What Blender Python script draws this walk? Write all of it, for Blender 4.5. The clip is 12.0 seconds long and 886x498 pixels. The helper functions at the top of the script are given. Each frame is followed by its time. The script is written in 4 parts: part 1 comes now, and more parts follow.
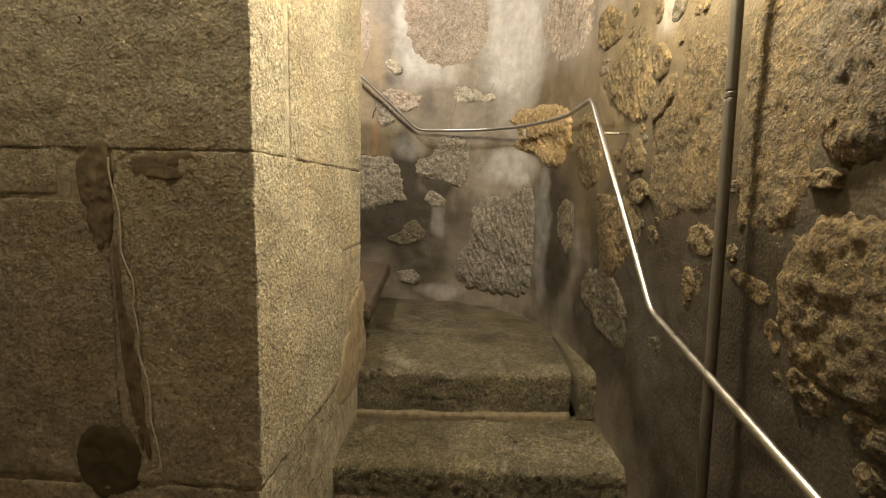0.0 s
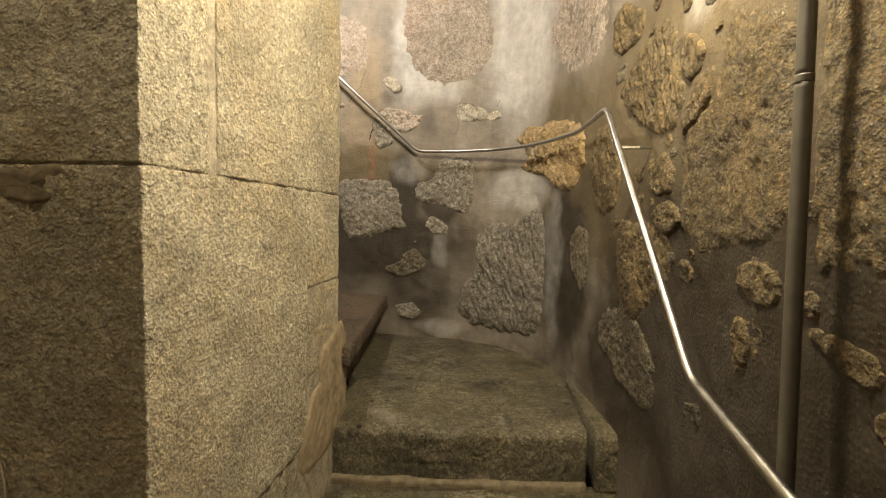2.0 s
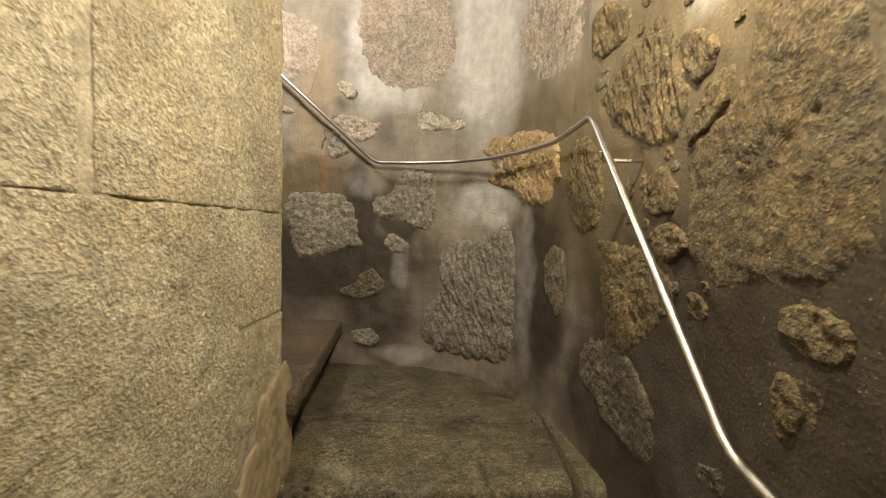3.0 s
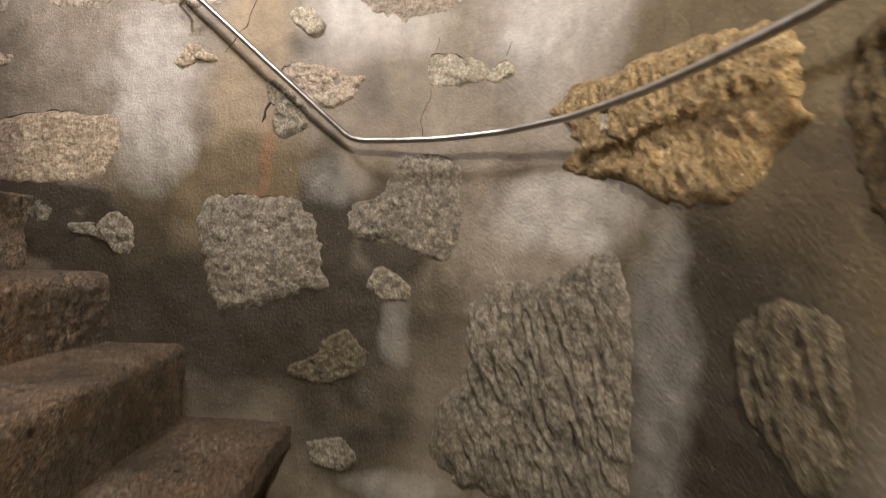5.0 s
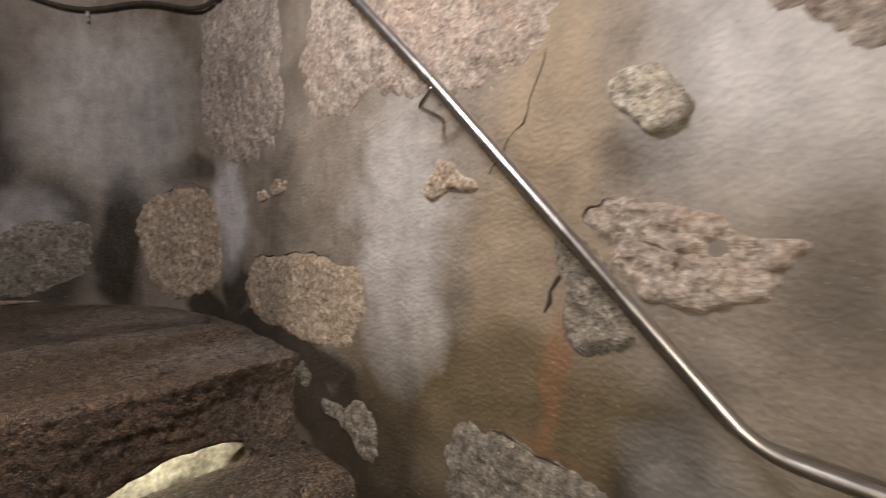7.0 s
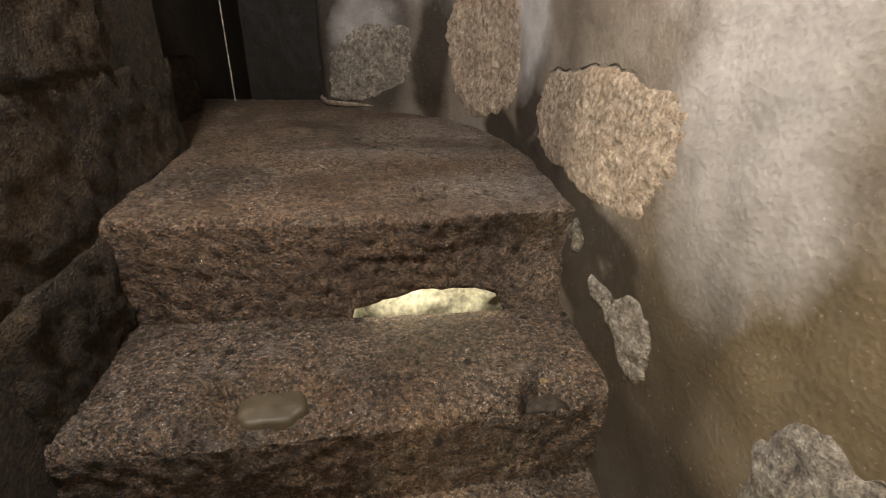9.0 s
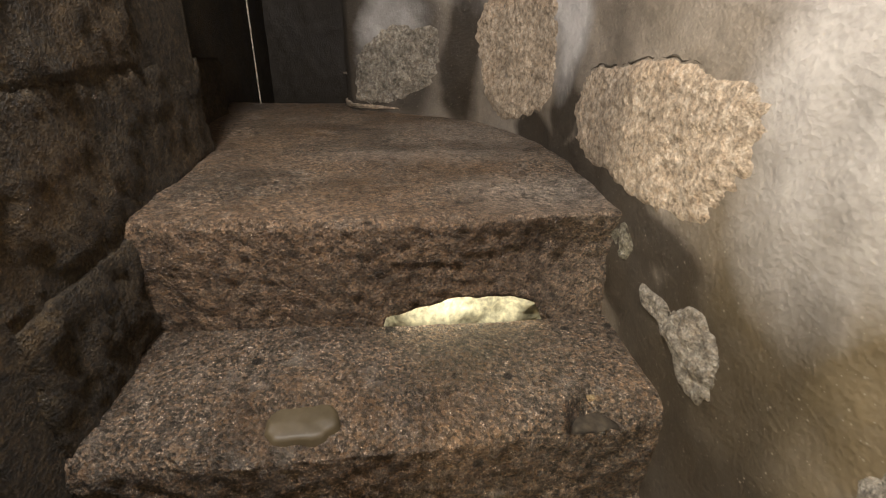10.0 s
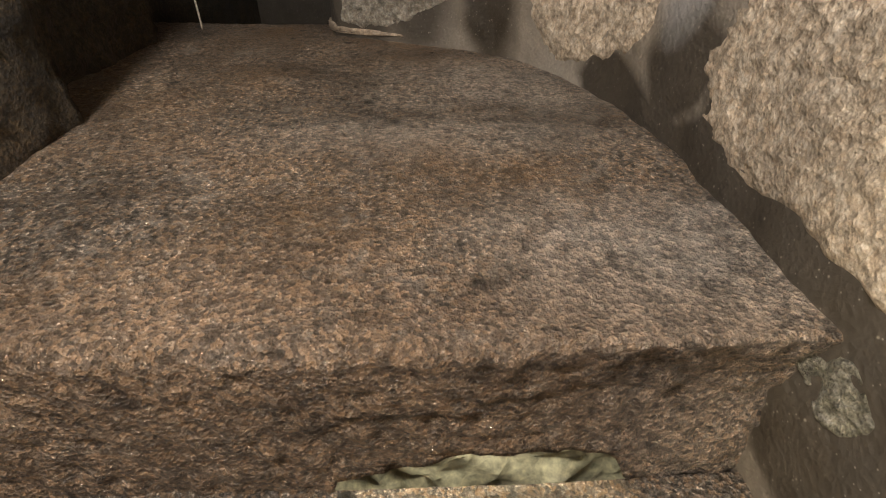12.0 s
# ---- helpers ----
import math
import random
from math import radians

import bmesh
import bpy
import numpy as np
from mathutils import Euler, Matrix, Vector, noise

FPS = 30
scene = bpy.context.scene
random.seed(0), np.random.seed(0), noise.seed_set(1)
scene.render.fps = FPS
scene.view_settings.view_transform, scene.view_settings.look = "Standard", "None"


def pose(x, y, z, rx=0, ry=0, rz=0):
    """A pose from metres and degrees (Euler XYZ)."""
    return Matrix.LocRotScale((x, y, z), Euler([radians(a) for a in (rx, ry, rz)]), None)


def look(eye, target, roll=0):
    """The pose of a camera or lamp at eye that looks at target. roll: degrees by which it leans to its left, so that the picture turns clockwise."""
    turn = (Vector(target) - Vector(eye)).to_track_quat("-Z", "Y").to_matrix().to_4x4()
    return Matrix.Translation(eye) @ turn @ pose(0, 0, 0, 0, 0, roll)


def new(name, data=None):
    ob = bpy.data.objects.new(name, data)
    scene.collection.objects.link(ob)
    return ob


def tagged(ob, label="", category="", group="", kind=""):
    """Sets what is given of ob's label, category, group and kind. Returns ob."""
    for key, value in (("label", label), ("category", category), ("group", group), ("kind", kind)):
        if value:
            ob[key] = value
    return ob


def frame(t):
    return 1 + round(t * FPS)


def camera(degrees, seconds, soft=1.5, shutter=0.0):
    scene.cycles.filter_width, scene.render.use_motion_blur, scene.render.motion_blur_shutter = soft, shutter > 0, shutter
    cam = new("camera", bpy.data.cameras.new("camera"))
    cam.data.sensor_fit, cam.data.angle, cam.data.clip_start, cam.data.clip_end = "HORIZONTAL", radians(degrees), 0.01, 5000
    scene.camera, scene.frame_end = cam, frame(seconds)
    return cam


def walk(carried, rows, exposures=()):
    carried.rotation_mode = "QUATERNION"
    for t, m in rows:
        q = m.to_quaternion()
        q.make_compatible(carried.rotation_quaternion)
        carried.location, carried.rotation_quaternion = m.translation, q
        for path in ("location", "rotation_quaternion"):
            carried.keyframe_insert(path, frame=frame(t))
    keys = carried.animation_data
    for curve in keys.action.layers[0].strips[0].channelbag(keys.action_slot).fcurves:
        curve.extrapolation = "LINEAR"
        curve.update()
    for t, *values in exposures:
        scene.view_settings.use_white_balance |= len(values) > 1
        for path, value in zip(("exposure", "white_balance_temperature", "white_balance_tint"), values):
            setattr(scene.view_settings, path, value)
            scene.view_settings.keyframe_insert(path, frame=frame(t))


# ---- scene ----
cam = camera(86.9, 12.0, soft=1.1, shutter=0.3)
PATH = [
    (0, (0.312, -0.028, 1.632), (0.188, 1.953, 1.392), 1.3),
    (0.5, (0.343, 0.086, 1.683), (0.216, 2.073, 1.494), 1.3),
    (1, (0.422, 0.263, 1.669), (0.253, 2.25, 1.517), 1.2),
    (1.5, (0.439, 0.342, 1.618), (0.238, 2.327, 1.474), 1.2),
    (2, (0.427, 0.382, 1.635), (0.221, 2.367, 1.504), 1.2),
    (2.5, (0.403, 0.519, 1.714), (0.298, 2.514, 1.615), 1.1),
    (3, (0.37, 0.703, 1.682), (0.343, 2.701, 1.601), 1.0),
    (3.2, (0.408, 0.82, 1.638), (0.401, 2.819, 1.562), 1.0),
    (4.8, (0.228, 2.113, 1.533), (0.211, 4.112, 1.589), 0.7),
    (5, (0.26, 2.318, 1.67), (0.191, 4.316, 1.732), 1.2),
    (5.5, (0.205, 2.61, 1.845), (-0.028, 4.596, 1.881), 1.3),
    (6, (0.045, 2.933, 2.185), (-0.531, 4.849, 2.19), 2.0),
    (6.5, (0.052, 3.229, 2.277), (-0.885, 4.995, 2.22), 2.3),
    (7, (-0.115, 3.456, 2.532), (-1.449, 4.937, 2.371), 2.5),
    (7.5, (-0.28, 3.599, 2.524), (-1.884, 4.739, 2.169), 2.6),
    (7.7, (-0.309, 3.665, 2.511), (-1.996, 4.648, 2.076), 3.0),
    (9.3, (-0.513, 3.842, 2.434), (-2.289, 4.055, 1.539), 1.5),
    (9.5, (-0.492, 3.83, 2.42), (-2.284, 4.028, 1.553), 1.5),
    (10, (-0.575, 3.79, 2.414), (-2.361, 4.002, 1.54), 1.5),
    (10.5, (-0.719, 3.779, 2.417), (-2.468, 3.956, 1.463), 1.4),
    (11, (-1.019, 3.894, 2.413), (-2.706, 4.047, 1.35), 1.4),
    (11.5, (-1.277, 3.891, 2.343), (-2.905, 4.015, 1.188), 1.4),
    (12, (-1.348, 3.902, 2.368), (-2.962, 3.998, 1.19), 1.3),
]
EXPOSURES = [(0.0, 0.03, 6500, 9), (3.0, -0.03, 6320, 9), (5.0, 0.1, 5920, 15), (5.5, 0.2, 5880, 15), (6.0, 0.02, 5800, 16), (6.5, -0.17, 5740, 17), (7.0, -0.32, 5740, 18), (7.5, -0.33, 5800, 18), (9.5, 0.5, 5980, 13), (10.5, 0.68, 5980, 12), (12.0, 1.0, 6050, 11)]
walk(cam, [(t, look(eye, target, roll)) for t, eye, target, roll in PATH], EXPOSURES)

# ---- world and light ----
world = bpy.data.worlds.new("world")
scene.world = world
world.use_nodes = True
world.node_tree.nodes["Background"].inputs[0].default_value = (0.9, 0.8, 0.65, 1)
world.node_tree.nodes["Background"].inputs[1].default_value = 0.004


def lamp(name, place, watts, size, colour):
    data = bpy.data.lights.new(name, "POINT")
    data.shadow_soft_size, data.energy, data.color = size, watts, colour
    ob = new(name, data)
    ob.location = place
    return ob


LAMP_ENTRY = Vector((0.70, 1.56, 3.14))
LAMP_STAIR = Vector((-1.05, 3.28, 3.82))
LAMP_ROOM = Vector((-0.75, 0.72, 3.60))
BELOW = Vector((0, 0, 0.14))
lamp("entry_light", LAMP_ENTRY - BELOW, 240, 0.06, (1.0, 0.86, 0.62))
lamp("stair_light", LAMP_STAIR - BELOW, 135, 0.14, (1.0, 0.91, 0.80))
lamp("room_light", LAMP_ROOM - BELOW, 68, 0.06, (1.0, 0.84, 0.58))
cavity = bpy.data.lights.new("cavity_light", "AREA")
cavity.shape, cavity.size, cavity.size_y, cavity.energy, cavity.color = "RECTANGLE", 0.03, 0.42, 1.0, (1.0, 0.92, 0.66)
cavity_light = new("cavity_light", cavity)
cavity_light.location = (-1.80, 3.98, 1.685)
cavity_light.rotation_euler = (0, radians(35), 0)


# ---- materials ----
def material(name):
    m = bpy.data.materials.new(name)
    m.use_nodes = True
    nt = m.node_tree
    return m, nt, nt.nodes["Principled BSDF"]


def node(nt, kind, **values):
    n = nt.nodes.new(kind)
    for key, value in values.items():
        n.inputs[key.replace("_", " ")].default_value = value
    return n


def ramp(nt, source, *stops):
    r = nt.nodes.new("ShaderNodeValToRGB")
    while len(r.color_ramp.elements) < len(stops):
        r.color_ramp.elements.new(0.5)
    for e, (p, c) in zip(r.color_ramp.elements, stops):
        e.position = p
        e.color = (*c, 1) if isinstance(c, tuple) else (c, c, c, 1)
    nt.links.new(source, r.inputs[0])
    return r.outputs[0]


def mix(nt, factor, a, b, blend="MIX"):
    m = nt.nodes.new("ShaderNodeMix")
    m.data_type, m.blend_type = "RGBA", blend
    for value, socket in ((factor, m.inputs[0]), (a, m.inputs[6]), (b, m.inputs[7])):
        if isinstance(value, bpy.types.NodeSocket):
            nt.links.new(value, socket)
        elif isinstance(value, tuple):
            socket.default_value = (*value, 1)
        else:
            socket.default_value = value
    return m.outputs[2]


def grit(nt, scale, detail=6, rough=0.6):
    geo = nt.nodes.new("ShaderNodeNewGeometry")
    n = node(nt, "ShaderNodeTexNoise", Scale=scale, Detail=detail, Roughness=rough)
    nt.links.new(geo.outputs["Position"], n.inputs["Vector"])
    return n.outputs["Fac"]


def bump(nt, bsdf, heights):
    """heights: (socket, strength, distance), coarse to fine."""
    last = None
    for h, s, d in heights:
        b = node(nt, "ShaderNodeBump", Strength=s, Distance=d)
        nt.links.new(h, b.inputs["Height"])
        if last:
            nt.links.new(last, b.inputs["Normal"])
        last = b.outputs[0]
    nt.links.new(last, bsdf.inputs["Normal"])


def granite(name, dark, mid, light, rough=0.75, grain=90, pits=0.8, stain=(0.16, 0.10, 0.04), stain_amount=0.5, spread=0.12, pitted=False, speckle=0.35, blot=0.7, depth=1.0, lumps=0.0):
    """Coarse-grained stone: mineral grains, broad tone, stains and a pitted surface."""
    m, nt, bsdf = material(name)
    geo = nt.nodes.new("ShaderNodeNewGeometry")
    info = nt.nodes.new("ShaderNodeObjectInfo")
    vor = node(nt, "ShaderNodeTexVoronoi", Scale=grain * 2.0)
    nt.links.new(geo.outputs["Position"], vor.inputs["Vector"])
    spots = node(nt, "ShaderNodeTexVoronoi", Scale=9.0)
    nt.links.new(geo.outputs["Position"], spots.inputs["Vector"])
    fine, broad, patch, blotch = grit(nt, grain, 8, 0.75), grit(nt, 4, 6, 0.65), grit(nt, 2.2, 6, 0.65), grit(nt, 22, 6, 0.7)
    base = ramp(nt, fine, (0.36, dark), (0.50, mid), (0.64, light))
    grains = ramp(nt, vor.outputs["Color"], (0.10, 0.22), (0.60, 1.0), (0.95, 1.75))
    tiny = node(nt, "ShaderNodeTexVoronoi", Scale=grain * 4.4)
    nt.links.new(geo.outputs["Position"], tiny.inputs["Vector"])
    c = mix(nt, speckle, base, grains, "MULTIPLY")
    c = mix(nt, min(1.0, speckle * 1.2), c, ramp(nt, tiny.outputs["Color"], *(((0.10, 0.6), (0.72, 1.0), (0.92, 3.2)) if pitted else ((0.10, 0.45), (0.60, 0.95), (0.92, 1.7)))), "MULTIPLY")
    c = mix(nt, ramp(nt, vor.outputs["Color"], (0.55, 0.0), (0.75, speckle * 0.6)), c, stain)
    c = mix(nt, blot, c, ramp(nt, blotch, (0.34, 0.36), (0.50, 0.92), (0.66, 1.35)), "MULTIPLY")
    c = mix(nt, 0.6 * blot, c, ramp(nt, grit(nt, 62, 5, 0.6), (0.36, 0.40), (0.46, 1.0), (0.66, 1.18)), "MULTIPLY")
    c = mix(nt, 0.8, c, ramp(nt, broad, *(((0.34, 0.40), (0.66, 1.35)) if pitted else ((0.32, 0.65), (0.68, 1.15)))), "MULTIPLY")
    c = mix(nt, ramp(nt, patch, (0.48, 0.0), (0.72, stain_amount)), c, mix(nt, 0.6, stain, grains, "MULTIPLY"))
    if pitted:
        c = mix(nt, ramp(nt, grit(nt, 6.5, 9, 0.68), (0.58, 0.0), (0.74, 0.55)), c, (0.50, 0.45, 0.38))
        warped = nt.nodes.new("ShaderNodeMath")
        warped.operation = "MULTIPLY_ADD"
        nt.links.new(blotch, warped.inputs[0])
        warped.inputs[1].default_value = 0.22
        nt.links.new(spots.outputs["Distance"], warped.inputs[2])
        some = ramp(nt, spots.outputs["Color"], (0.52, 0.0), (0.62, 1.0))
        pit = mix(nt, 1.0, ramp(nt, warped.outputs[0], (0.215, 1.0), (0.255, 0.0)), some, "MULTIPLY")
        c = mix(nt, pit, c, (0.03, 0.024, 0.018))
        for key, colour in (("bloom", (0.56, 0.49, 0.41)), ("iron", (0.33, 0.215, 0.13))):
            a = nt.nodes.new("ShaderNodeAttribute")
            a.attribute_name = key
            rag = mix(nt, 1.0, a.outputs["Color"], ramp(nt, blotch, (0.36, 0.25), (0.62, 1.0)), "MULTIPLY")
            c = mix(nt, ramp(nt, rag, (0.05, 0.0), (0.9, 0.75)), c, mix(nt, 0.8, colour, grains, "MULTIPLY"))
    tone = node(nt, "ShaderNodeMapRange", To_Min=1 - spread, To_Max=1 + spread)
    nt.links.new(info.outputs["Random"], tone.inputs["Value"])
    hsv = node(nt, "ShaderNodeHueSaturation")
    nt.links.new(tone.outputs[0], hsv.inputs["Value"])
    nt.links.new(c, hsv.inputs["Color"])
    nt.links.new(hsv.outputs[0], bsdf.inputs["Base Color"])
    nt.links.new(ramp(nt, broad, (0.3, rough - 0.15), (0.7, rough + 0.1)), bsdf.inputs["Roughness"])
    heights = []
    if lumps:
        lump = node(nt, "ShaderNodeTexVoronoi", Scale=50.0)
        lump.feature = "SMOOTH_F1"
        nt.links.new(geo.outputs["Position"], lump.inputs["Vector"])
        heights.append((lump.outputs["Distance"], 1.0, -lumps))
    bump(nt, bsdf, heights + [(grit(nt, 24, 8, 0.7), 0.8, 0.020 * depth), (fine, pits, 0.006 * depth), (vor.outputs["Distance"], pits * 0.8, 0.005), (tiny.outputs["Distance"], pits * 0.6, 0.004)])
    return m


def mortar(name):
    """Old render: brown-grey, with lime bloom, rust runs and dampness where the wall has them; some dark is painted
    shade.
    """
    m, nt, bsdf = material(name)
    fine, broad, mid, rag = grit(nt, 140, 8, 0.75), grit(nt, 3.0, 7, 0.62), grit(nt, 14, 8, 0.68), grit(nt, 7, 10, 0.62)
    geo = nt.nodes.new("ShaderNodeNewGeometry")
    specks = node(nt, "ShaderNodeTexVoronoi", Scale=34.0)
    nt.links.new(geo.outputs["Position"], specks.inputs["Vector"])
    c = ramp(nt, broad, (0.32, (0.140, 0.114, 0.082)), (0.50, (0.225, 0.190, 0.146)), (0.70, (0.30, 0.262, 0.212)))
    c = mix(nt, 0.4, c, ramp(nt, fine, (0.36, 0.5), (0.64, 1.3)), "MULTIPLY")
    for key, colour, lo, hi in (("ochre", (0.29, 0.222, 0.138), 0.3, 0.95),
                                ("umber", (0.118, 0.088, 0.042), 0.1, 0.6), ("damp_shade", (0.023, 0.016, 0.008), 0.20, 0.85), ("lime", (0.50, 0.478, 0.448), 0.15, 1.15), ("rust", (0.24, 0.115, 0.05), 0.40, 1.3)):
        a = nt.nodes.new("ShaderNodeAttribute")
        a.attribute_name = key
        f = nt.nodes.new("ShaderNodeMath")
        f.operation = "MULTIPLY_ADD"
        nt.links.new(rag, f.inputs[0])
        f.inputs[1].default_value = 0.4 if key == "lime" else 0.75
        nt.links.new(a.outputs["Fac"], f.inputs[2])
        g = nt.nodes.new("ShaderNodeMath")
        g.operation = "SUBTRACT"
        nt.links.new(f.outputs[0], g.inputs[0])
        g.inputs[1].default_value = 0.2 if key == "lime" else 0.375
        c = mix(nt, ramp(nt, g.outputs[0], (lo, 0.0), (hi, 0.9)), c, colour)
    flow = nt.nodes.new("ShaderNodeVectorMath")
    flow.operation = "MULTIPLY"
    nt.links.new(geo.outputs["Position"], flow.inputs[0])
    flow.inputs[1].default_value = (1, 1, 0.16)
    runs = node(nt, "ShaderNodeTexNoise", Scale=11.0, Detail=7.0, Roughness=0.62)
    nt.links.new(flow.outputs[0], runs.inputs["Vector"])
    c = mix(nt, 0.18, c, ramp(nt, runs.outputs["Fac"], (0.34, 0.55), (0.62, 1.2)), "MULTIPLY")
    c = mix(nt, 0.5, c, ramp(nt, mid, (0.36, 0.68), (0.64, 1.18)), "MULTIPLY")
    grains = node(nt, "ShaderNodeTexVoronoi", Scale=78.0)
    nt.links.new(geo.outputs["Position"], grains.inputs["Vector"])
    c = mix(nt, ramp(nt, grains.outputs["Distance"], (0.07, 0.40), (0.13, 0.0)), c, (0.46, 0.41, 0.33))
    c = mix(nt, ramp(nt, specks.outputs["Distance"], (0.05, 0.45), (0.10, 0.0)), c, (0.42, 0.37, 0.28))
    nt.links.new(c, bsdf.inputs["Base Color"])
    nt.links.new(ramp(nt, broad, (0.3, 0.45), (0.7, 0.8)), bsdf.inputs["Roughness"])
    pits = node(nt, "ShaderNodeTexVoronoi", Scale=75.0)
    nt.links.new(geo.outputs["Position"], pits.inputs["Vector"])
    bump(nt, bsdf, [(mid, 0.5, 0.010), (pits.outputs["Distance"], 0.35, 0.005), (fine, 0.6, 0.004)])
    return m


def plain(name, colour, rough, metal=0.0, vary=0.25, scale=60):
    m, nt, bsdf = material(name)
    n = grit(nt, scale, 5)
    c = mix(nt, ramp(nt, n, (0.3, 0.0), (0.7, 1.0)), tuple(v * (1 - vary) for v in colour), tuple(min(1, v * (1 + vary)) for v in colour))
    nt.links.new(c, bsdf.inputs["Base Color"])
    bsdf.inputs["Metallic"].default_value = metal
    nt.links.new(ramp(nt, grit(nt, 25, 4), (0.3, rough * 0.8), (0.7, min(1, rough * 1.25))), bsdf.inputs["Roughness"])
    bump(nt, bsdf, [(n, 0.15, 0.002)])
    return m


RENDER = mortar("old_lime_render")
ASHLAR = granite("bush_hammered_granite", (0.44, 0.37, 0.235), (0.70, 0.62, 0.445), (0.86, 0.80, 0.63), grain=46, pits=1.0, rough=0.44, stain=(0.58, 0.42, 0.19), stain_amount=0.4, blot=0.2, depth=2.4, speckle=0.22, lumps=0.036)
JOINT = granite("joint_mortar", (0.38, 0.33, 0.23), (0.47, 0.41, 0.30), (0.56, 0.50, 0.38), grain=150, pits=0.3, stain_amount=0.15)
RUBBLE = granite("grey_rubble_stone", (0.15, 0.13, 0.10), (0.34, 0.30, 0.235), (0.54, 0.50, 0.42), grain=52, pits=1.0, stain_amount=0.25, depth=1.3)
PINK = granite("pinkish_rubble_stone", (0.26, 0.20, 0.15), (0.47, 0.395, 0.315), (0.65, 0.59, 0.51), grain=58, pits=0.7, stain=(0.40, 0.25, 0.16), stain_amount=0.4, depth=1.0, speckle=0.25, blot=0.5)
OCHRE = granite("ochre_rubble_stone", (0.060, 0.043, 0.018), (0.118, 0.087, 0.040), (0.22, 0.168, 0.082), grain=48, pits=1.0, stain=(0.32, 0.205, 0.07), stain_amount=0.5, depth=0.8, blot=0.22)
TAN = granite("tan_rubble_stone", (0.24, 0.15, 0.06), (0.46, 0.33, 0.165), (0.60, 0.48, 0.29), grain=48, pits=1.0, stain=(0.40, 0.25, 0.08), stain_amount=0.5, depth=0.8, blot=0.4)
PALE = granite("pale_rubble_stone", (0.36, 0.31, 0.22), (0.58, 0.52, 0.41), (0.76, 0.72, 0.62), grain=60, pits=0.8, stain_amount=0.2)
STEP = granite("worn_step_granite", (0.075, 0.058, 0.041), (0.205, 0.162, 0.120), (0.45, 0.38, 0.30), grain=70, pits=1.0, stain=(0.30, 0.175, 0.08), stain_amount=0.42, pitted=True, speckle=0.9, rough=0.42, depth=3.0, blot=0.5)
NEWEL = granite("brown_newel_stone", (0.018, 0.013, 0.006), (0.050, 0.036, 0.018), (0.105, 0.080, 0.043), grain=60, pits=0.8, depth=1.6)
DULL = plain("dull_steel", (0.105, 0.094, 0.074), 0.45, 0.0, 0.15, 30)
STEEL = plain("brushed_steel", (0.46, 0.44, 0.41), 0.34, 1.0, 0.10, 30)
DARKSTONE = granite("dark_rubble_stone", (0.06, 0.05, 0.03), (0.15, 0.125, 0.08), (0.27, 0.24, 0.17), grain=60, pits=1.0, stain_amount=0.3)
LIME = plain("white_lime", (0.66, 0.61, 0.50), 0.9, 0.0, 0.2, 80)
BASECOAT = plain("smooth_base_mortar", (0.30, 0.235, 0.145), 0.8, 0.0, 0.35, 12)
SILT = plain("pale_brown_mortar", (0.17, 0.135, 0.082), 0.7, 0.0, 0.4, 30)
MUD = plain("smooth_brown_mortar", (0.085, 0.066, 0.036), 0.5, 0.0, 0.2, 20)
CAVE = plain("pale_yellow_stone", (0.60, 0.55, 0.40), 0.85, 0.0, 0.5, 45)
GLOW, _nt, _b = material("frosted_glow")
_b.inputs["Emission Color"].default_value = (1, 0.85, 0.6, 1)
_b.inputs["Emission Strength"].default_value = 3.0
PEACH = granite("peach_rubble_stone", (0.19, 0.145, 0.095), (0.43, 0.345, 0.245), (0.62, 0.53, 0.41), grain=50, pits=0.55, stain=(0.42, 0.27, 0.15), stain_amount=0.4, depth=0.5, speckle=0.28, blot=0.32)
MOSSSTEP = granite("mossy_step_granite", (0.065, 0.055, 0.030), (0.22, 0.185, 0.115), (0.42, 0.37, 0.26), grain=70, pits=1.0, stain=(0.20, 0.165, 0.07), stain_amount=0.4, pitted=True, speckle=0.6, rough=0.50, depth=2.0)
# Shaded copy of the grey rubble stone, the darkening put into its colours.
RUBBLE_SHADED = granite("grey_shaded_rubble_stone", (0.10, 0.09, 0.055), (0.29, 0.26, 0.185), (0.50, 0.46, 0.37), grain=48, pits=1.0, stain=(0.20, 0.17, 0.09), stain_amount=0.4, depth=1.4)
# Near-black that paints the shade in cracks and hollows; also colours the cable.
HOLE = plain("gap_shade_and_cable", (0.045, 0.035, 0.022), 0.9, 0.0, 0.5, 40)


# ---- helpers of the build ----
def part(name, bm, mat, parent=None, label="", smooth=True):
    me = bpy.data.meshes.new(name)
    bm.normal_update()
    bm.to_mesh(me)
    bm.free()
    me.materials.append(mat)
    if smooth:
        me.shade_smooth()
    ob = new(name, me)
    if parent:
        ob.parent = parent
    if label:
        tagged(ob, label)
    return ob


def fract(p, octaves=5):
    return noise.fractal(Vector(p), 0.9, 2.1, octaves)


OUTER = [(1.11, -1.6), (1.11, 1.5), (1.11, 2.1), (1.09, 2.6), (1.03, 3.1), (0.93, 3.55), (0.76, 3.95), (0.5, 4.2), (0.15, 4.38),
         (-0.25, 4.4), (-0.7, 4.42), (-1.3, 4.435), (-1.9, 4.45), (-2.25, 4.465), (-2.6, 4.44), (-2.95, 4.3), (-3.17, 4.1), (-3.28, 3.84), (-3.36, 3.55), (-5.2, 3.5), (-5.3, 2.4)]


